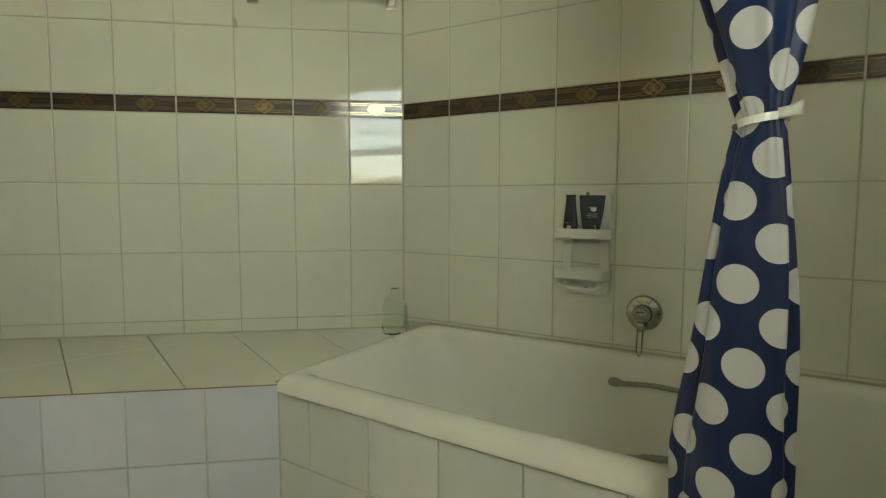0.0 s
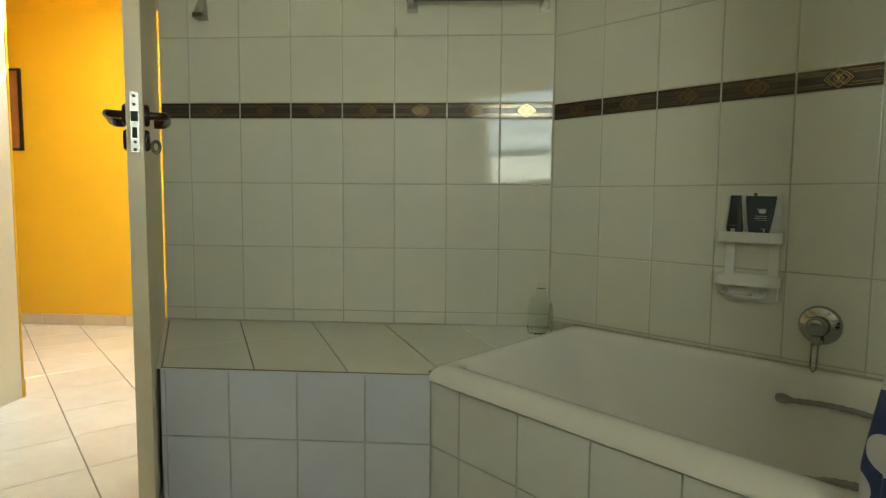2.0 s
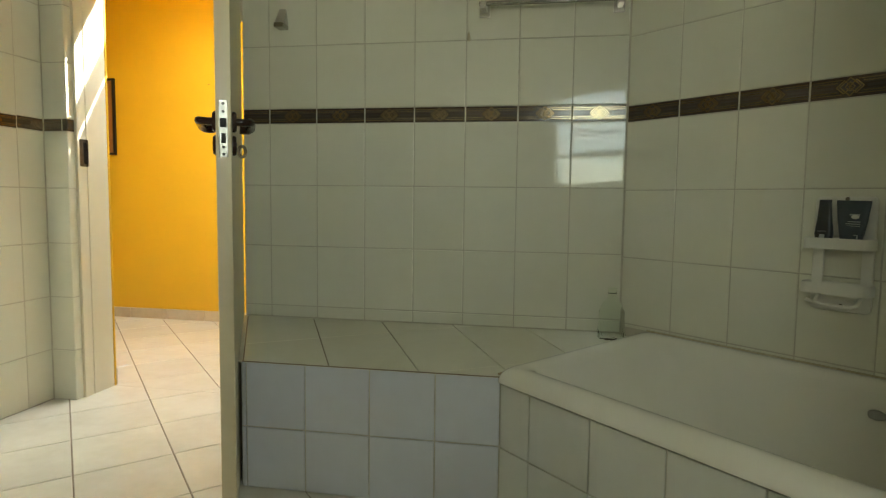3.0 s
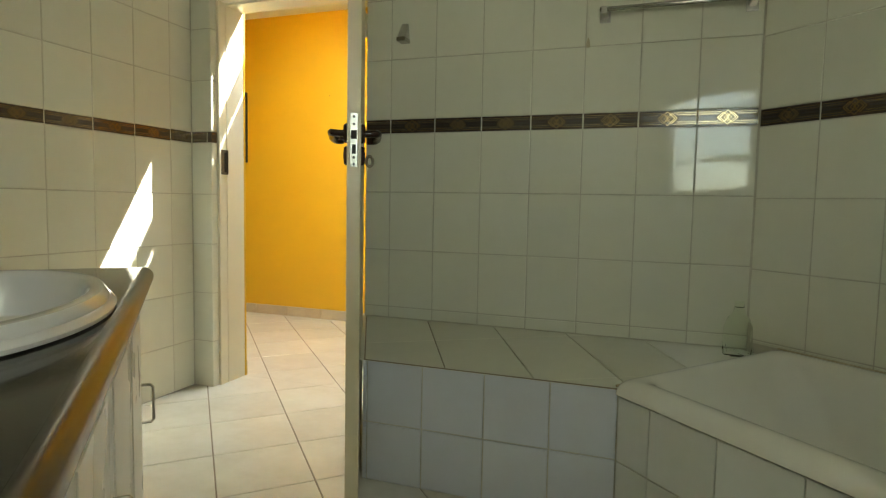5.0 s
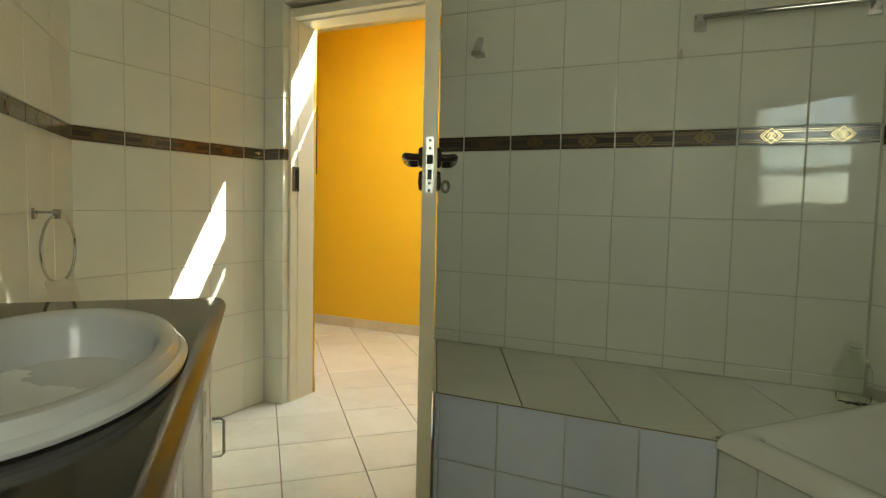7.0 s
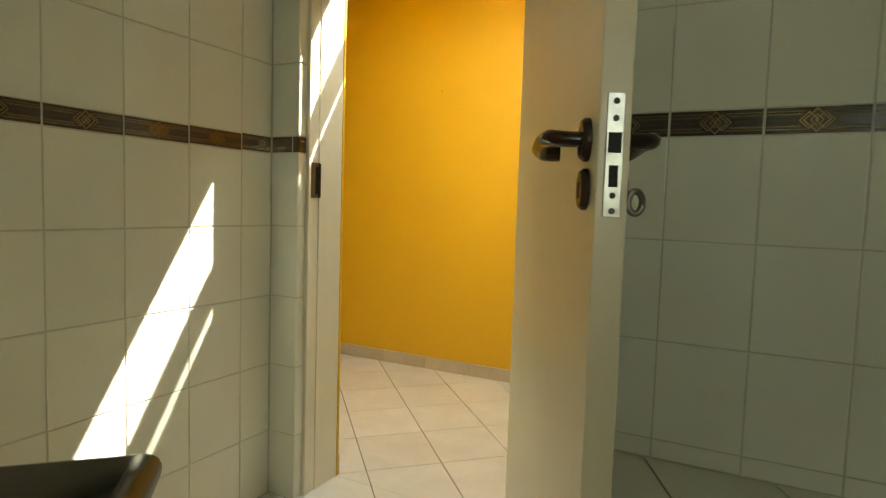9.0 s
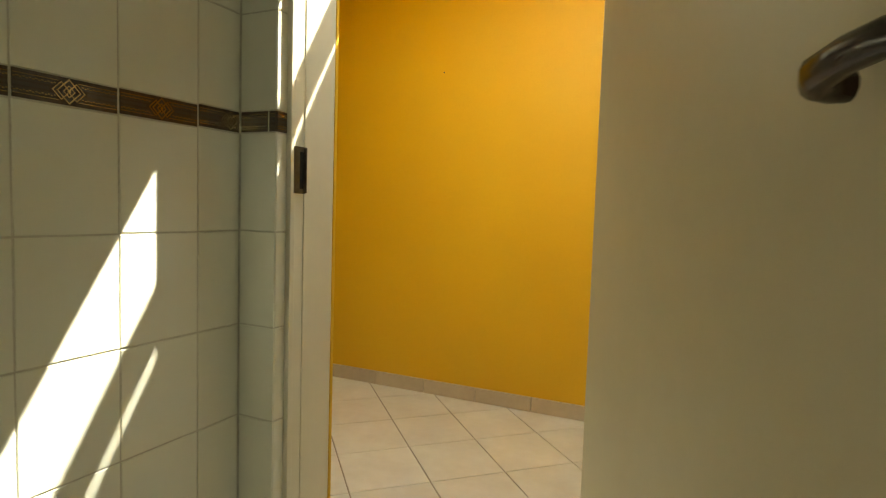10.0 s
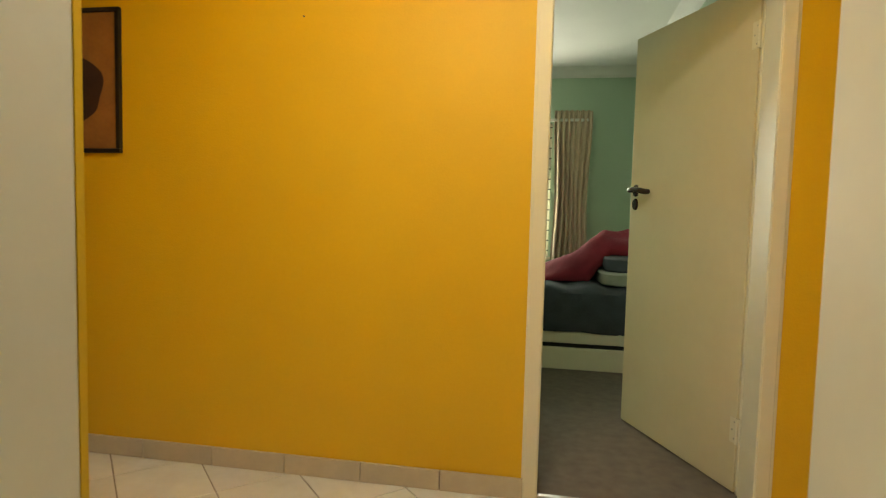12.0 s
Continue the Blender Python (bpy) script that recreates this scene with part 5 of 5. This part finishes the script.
# towel wall: joints run from the corner; each wall's origin lies on its grout face
LJ = [0, 0.199] + [0.199 + 0.2025 * k for k in range(1, 7)] + [C0.x - OPEN_R]
def towel_wall():
    o = Vector((OPEN_R, LW_Y + 0.005, 0))
    sj = [(C0.x - d) - OPEN_R for d in LJ][::-1]
    sj[0] = 0
    lo, hi = rows_from(1.255, LEDGE_B + 0.001)
    tile_field(wall_lw, o, X, sj, lo)
    band_row(wall_lw, o, X, sj, 1.255)
    tile_field(wall_lw, o, X, sj, hi)


towel_wall()
# bath wall
RW_FIRST = 0.208
RJ = [0.004, RW_FIRST] + [RW_FIRST + 0.2027 * k for k in range(1, 9)]
o = C0 + RN * 0.005
lo, hi = rows_from(1.247, 0.482)
tile_field(wall_rw, o, RD, RJ, lo)
band_row(wall_rw, o, RD, RJ, 1.247)
tile_field(wall_rw, o, RD, RJ, hi)
# wall beside the door (faces +x, so the pieces run along -y ... +y)
SW_Y0 = 1.482
o = Vector((SW_X - 0.005, SW_Y0, 0))
SJ = [0, 0.209, 0.418, 0.628, 0.837, NIB_Y - SW_Y0 - 0.001]
zr = ([0.0, 0.236, 0.484, 0.734, 0.985, 1.241], rows_from(1.241, 0, height=BAND_SLIM)[1])
# the courses drop a little towards the vanity
for s0, s1, dz in zip(SJ, SJ[1:], (-0.007, -0.007, -0.006, -0.004, -0.001)):
    tile_field(wall_sw, o, Y, [s0, s1], zr[0][:4] + [zr[0][4] + dz / 4, zr[0][5] + dz])
    band_row(wall_sw, o, Y, [s0, s1], 1.241 + dz, BAND_SLIM)
    tile_field(wall_sw, o, Y, [s0, s1], [zr[1][0] + dz] + zr[1][1:])
# nib beside the frame, and its return into the doorway
o = Vector((SW_X + 0.001, NIB_Y + 0.005, 0))
NJ = [0, OPEN_L - SW_X - 0.001]
tile_field(wall_nib, o, X, NJ, zr[0])
band_row(wall_nib, o, X, [0, 0.094, OPEN_L - SW_X - 0.001], 1.241, BAND_SLIM)
tile_field(wall_nib, o, X, NJ, zr[1])
o = Vector((OPEN_L - 0.005, NIB_Y + 0.001, 0))
tile_field(wall_nib, o, Y, [0, 0.043], zr[0])
band_row(wall_nib, o, Y, [0, 0.043], 1.241, BAND_SLIM)
tile_field(wall_nib, o, Y, [0, 0.043], [z for z in zr[1] if z < 1.99] + [2.0])
o = Vector((OPEN_L, NIB_Y + 0.005, 0))
tile_field(wall_lintel, o, X, [0, 0.2, 0.4, 0.6, 0.8, OPEN_R - OPEN_L], [2.0, 2.08, 2.33, CEIL])
# vanity wall
o = pq(SE_P, VW_Q - 0.005)
lo, hi = rows_from(1.232, 0.0, height=BAND_SLIM)
VJ = joints(0, SE_P + 2.758, 2.758 + SE_P - 0.245, 0.253)
tile_field(wall_vw, o, -P, VJ, lo)
band_row(wall_vw, o, -P, VJ, 1.232, BAND_SLIM)
tile_field(wall_vw, o, -P, VJ, hi)
# window wall: tiles below, above and beside the window
o = pq(SE_P + 0.005, RW_Q)
wq0, wq1 = RW_Q - WQ1, RW_Q - WQ0
left = joints(0, wq0, 0.2, 0.2027)
mid = joints(wq0, wq1, 0.2, 0.2027)
right = [wq1, RW_Q - VW_Q]
tile_field(wall_se, o, -Q, left, lo)
band_row(wall_se, o, -Q, left, 1.232, BAND_SLIM)
tile_field(wall_se, o, -Q, left, hi)
tile_field(wall_se, o, -Q, mid, [0, 0.244, 0.486, 0.737, 0.986, WZ0])
tile_field(wall_se, o, -Q, mid, [WZ1, 2.08, 2.33, CEIL])
tile_field(wall_se, o, -Q, right, lo + hi[:1])
tile_field(wall_se, o, -Q, right, hi)
# ledge front and bath panel; their tile colours hold the cool light
fx0 = -1.125
FJ = [0, fx0 * -1 - 1.107, -fx0 - 0.905, -fx0 - 0.692, -fx0 - 0.482, bath_c.x + 0.012 - fx0]
tile_field(ledge, Vector((fx0, LF_Y + 0.005, 0)), X, FJ, [0.0, 0.205, LEDGE_F - 0.002], M_TILE_BLUE_LIT)
a = pq(BATH_P0 + 0.001, BATH_Q0 + 0.020)
PJ = [0, 0.126] + [0.126 + 0.2195 * k for k in range(1, 8)] + [SE_P - BATH_P0 - 0.001]
tile_field(panel, a, P, [s for s in PJ if s <= SE_P - BATH_P0 - 0.001 + 1e-6], [0.0, 0.205, 0.402], M_TILE_GREY_LIT)


# ledge top: tiles laid askew, cut to the ledge's outline
E1, E2 = Vector((0.445, -0.895, 0)).normalized(), Vector((0.895, 0.445, 0)).normalized()
planes = [(0, -1, -LF_Y - 0.001), (0, 1, LW_Y - 0.001), (-0.895, -0.445, 0.895 * 1.125 - 0.445 * 1.838 + 0.02), (R2, -R2, BATH_P0 - 0.006), (R2, R2, RW_Q - 0.002)]
S0 = E2.dot(Vector((-1.10, 2.395, 0)))
T0 = E1.dot(Vector((-0.973, 2.124, 0)))
for i in range(-3, 7):
    for j in range(-2, 3):
        s0, s1 = S0 + 0.262 * i + 0.002, S0 + 0.262 * (i + 1) - 0.002
        c0, c1 = T0 + 0.47 * j + 0.0009, T0 + 0.47 * (j + 1) - 0.0009
        quad = [E2 * s + E1 * c for s, c in ((s0, c0), (s1, c0), (s1, c1), (s0, c1))]
        poly = clip_poly([(v.x, v.y) for v in quad], planes)
        if len(poly) < 3:
            continue
        bm = bmesh.new()
        cx, cy = sum(p[0] for p in poly) / len(poly), sum(p[1] for p in poly) / len(poly)
        add_rings(bm, [[Vector((x, y, ledge_z(y) - 0.006)) for x, y in poly], [Vector((x, y, ledge_z(y) - 0.001)) for x, y in poly], [Vector((x + (cx - x) * 0.012, y + (cy - y) * 0.012, ledge_z(y))) for x, y in poly]])
        part("tile", bm, M_TILE, ledge)

# floor tiles, roughly square to the bath and vanity walls; the long joints run two and a half degrees askew
FP, FQ, SKEW = 0.347, 0.3185, -0.043
CORR = [(0, -1, -2.69), (0, 1, YW + 0.03), (-1, 0, 6.1), (1, 0, 0.2)]


def tile_ring(corners, inset, z):
    cx, cy = sum(x for x, y in corners) / len(corners), sum(y for x, y in corners) / len(corners)
    return [Vector((x + (cx - x) * inset, y + (cy - y) * inset, z)) for x, y in corners]


def floor_tile(p0, q0, planes):
    g = 0.0022
    base = pq(p0, q0)
    full = [pq(p, q + SKEW * p) for p, q in ((g, g), (FP - g, g), (FP - g, FQ - g), (g, FQ - g))]
    size = (FP - 2 * g) * (FQ - 2 * g)
    cut = clip_poly([(v.x + base.x, v.y + base.y) for v in full], planes)
    if len(cut) < 3:
        return
    area2 = abs(sum(x0 * y1 - x1 * y0 for (x0, y0), (x1, y1) in zip(cut, cut[1:] + cut[:1]))) / 2
    if area2 < 0.0005:
        return
    whole = area2 > 0.999 * size
    if whole and "floor" in TILES:
        me = TILES["floor"]
    else:
        bm = bmesh.new()
        shape = [(v.x, v.y) for v in full] if whole else [(x - base.x, y - base.y) for x, y in cut]
        add_rings(bm, [tile_ring(shape, 0, -0.005), tile_ring(shape, 0, -0.0016), tile_ring(shape, 0.01, 0)])
        me = bpy.data.meshes.new("floor_tile")
        bm.to_mesh(me)
        bm.free()
        me.materials.append(M_FLOOR)
        if whole:
            TILES["floor"] = me
    ob = new("tile", me)
    ob.matrix_world = Matrix.Translation(base)
    ob.parent = floor


for i in range(-10, 15):
    for j in range(-9, 13):
        p0 = -4.57 + FP * i
        for planes in (ROOM, CORR):
            floor_tile(p0, 0.094 + FQ * j + SKEW * (p0 + 3.5), planes)

# skirting tiles of the corridor
def skirting(parent, o, u, sj):
    for s0, s1 in zip(sj, sj[1:]):
        if s1 - s0 > 0.01:
            ob = lay(parent, tile_mesh(s1 - s0 - 0.004, 0.078, M_SKIRT, "skirting", t=0.011, bev=0.002), Vector(o) + u * (s0 + 0.002) + UP * 0.0005, u, UP, "tile")


sk = tagged(obj("baseboard", box_bm((-6.1, YW - 0.0035, 0), (BED_L - 0.052, YW + 0.01, 0.076)), M_FGROUT), "beige tiled skirting along the yellow wall", "skirting", kind="structure")
skirting(sk, (-6.1, YW - 0.0035, 0), X, joints(0, 6.1 + BED_L - 0.053, 6.1 - 2.74, 0.3185))
sk2 = tagged(obj("baseboard", box_bm((BED_R + 0.051, YW - 0.0035, 0), (0.2, YW + 0.01, 0.076)), M_FGROUT), "beige tiled skirting along the yellow wall", "skirting", kind="structure")
skirting(sk2, (BED_R + 0.051, YW - 0.0035, 0), X, joints(0, 0.2 - BED_R - 0.051, 0.3, 0.3185))
sk3 = tagged(obj("baseboard", box_bm((-4.8, 2.69, 0), (OPEN_L + 0.012, 2.7035, 0.076)), M_FGROUT), "beige tiled skirting of the corridor", "skirting", kind="structure")
skirting(sk3, (OPEN_L + 0.012, 2.7035, 0), -X, joints(0, 4.8 + OPEN_L + 0.012, 0.3, 0.3185))
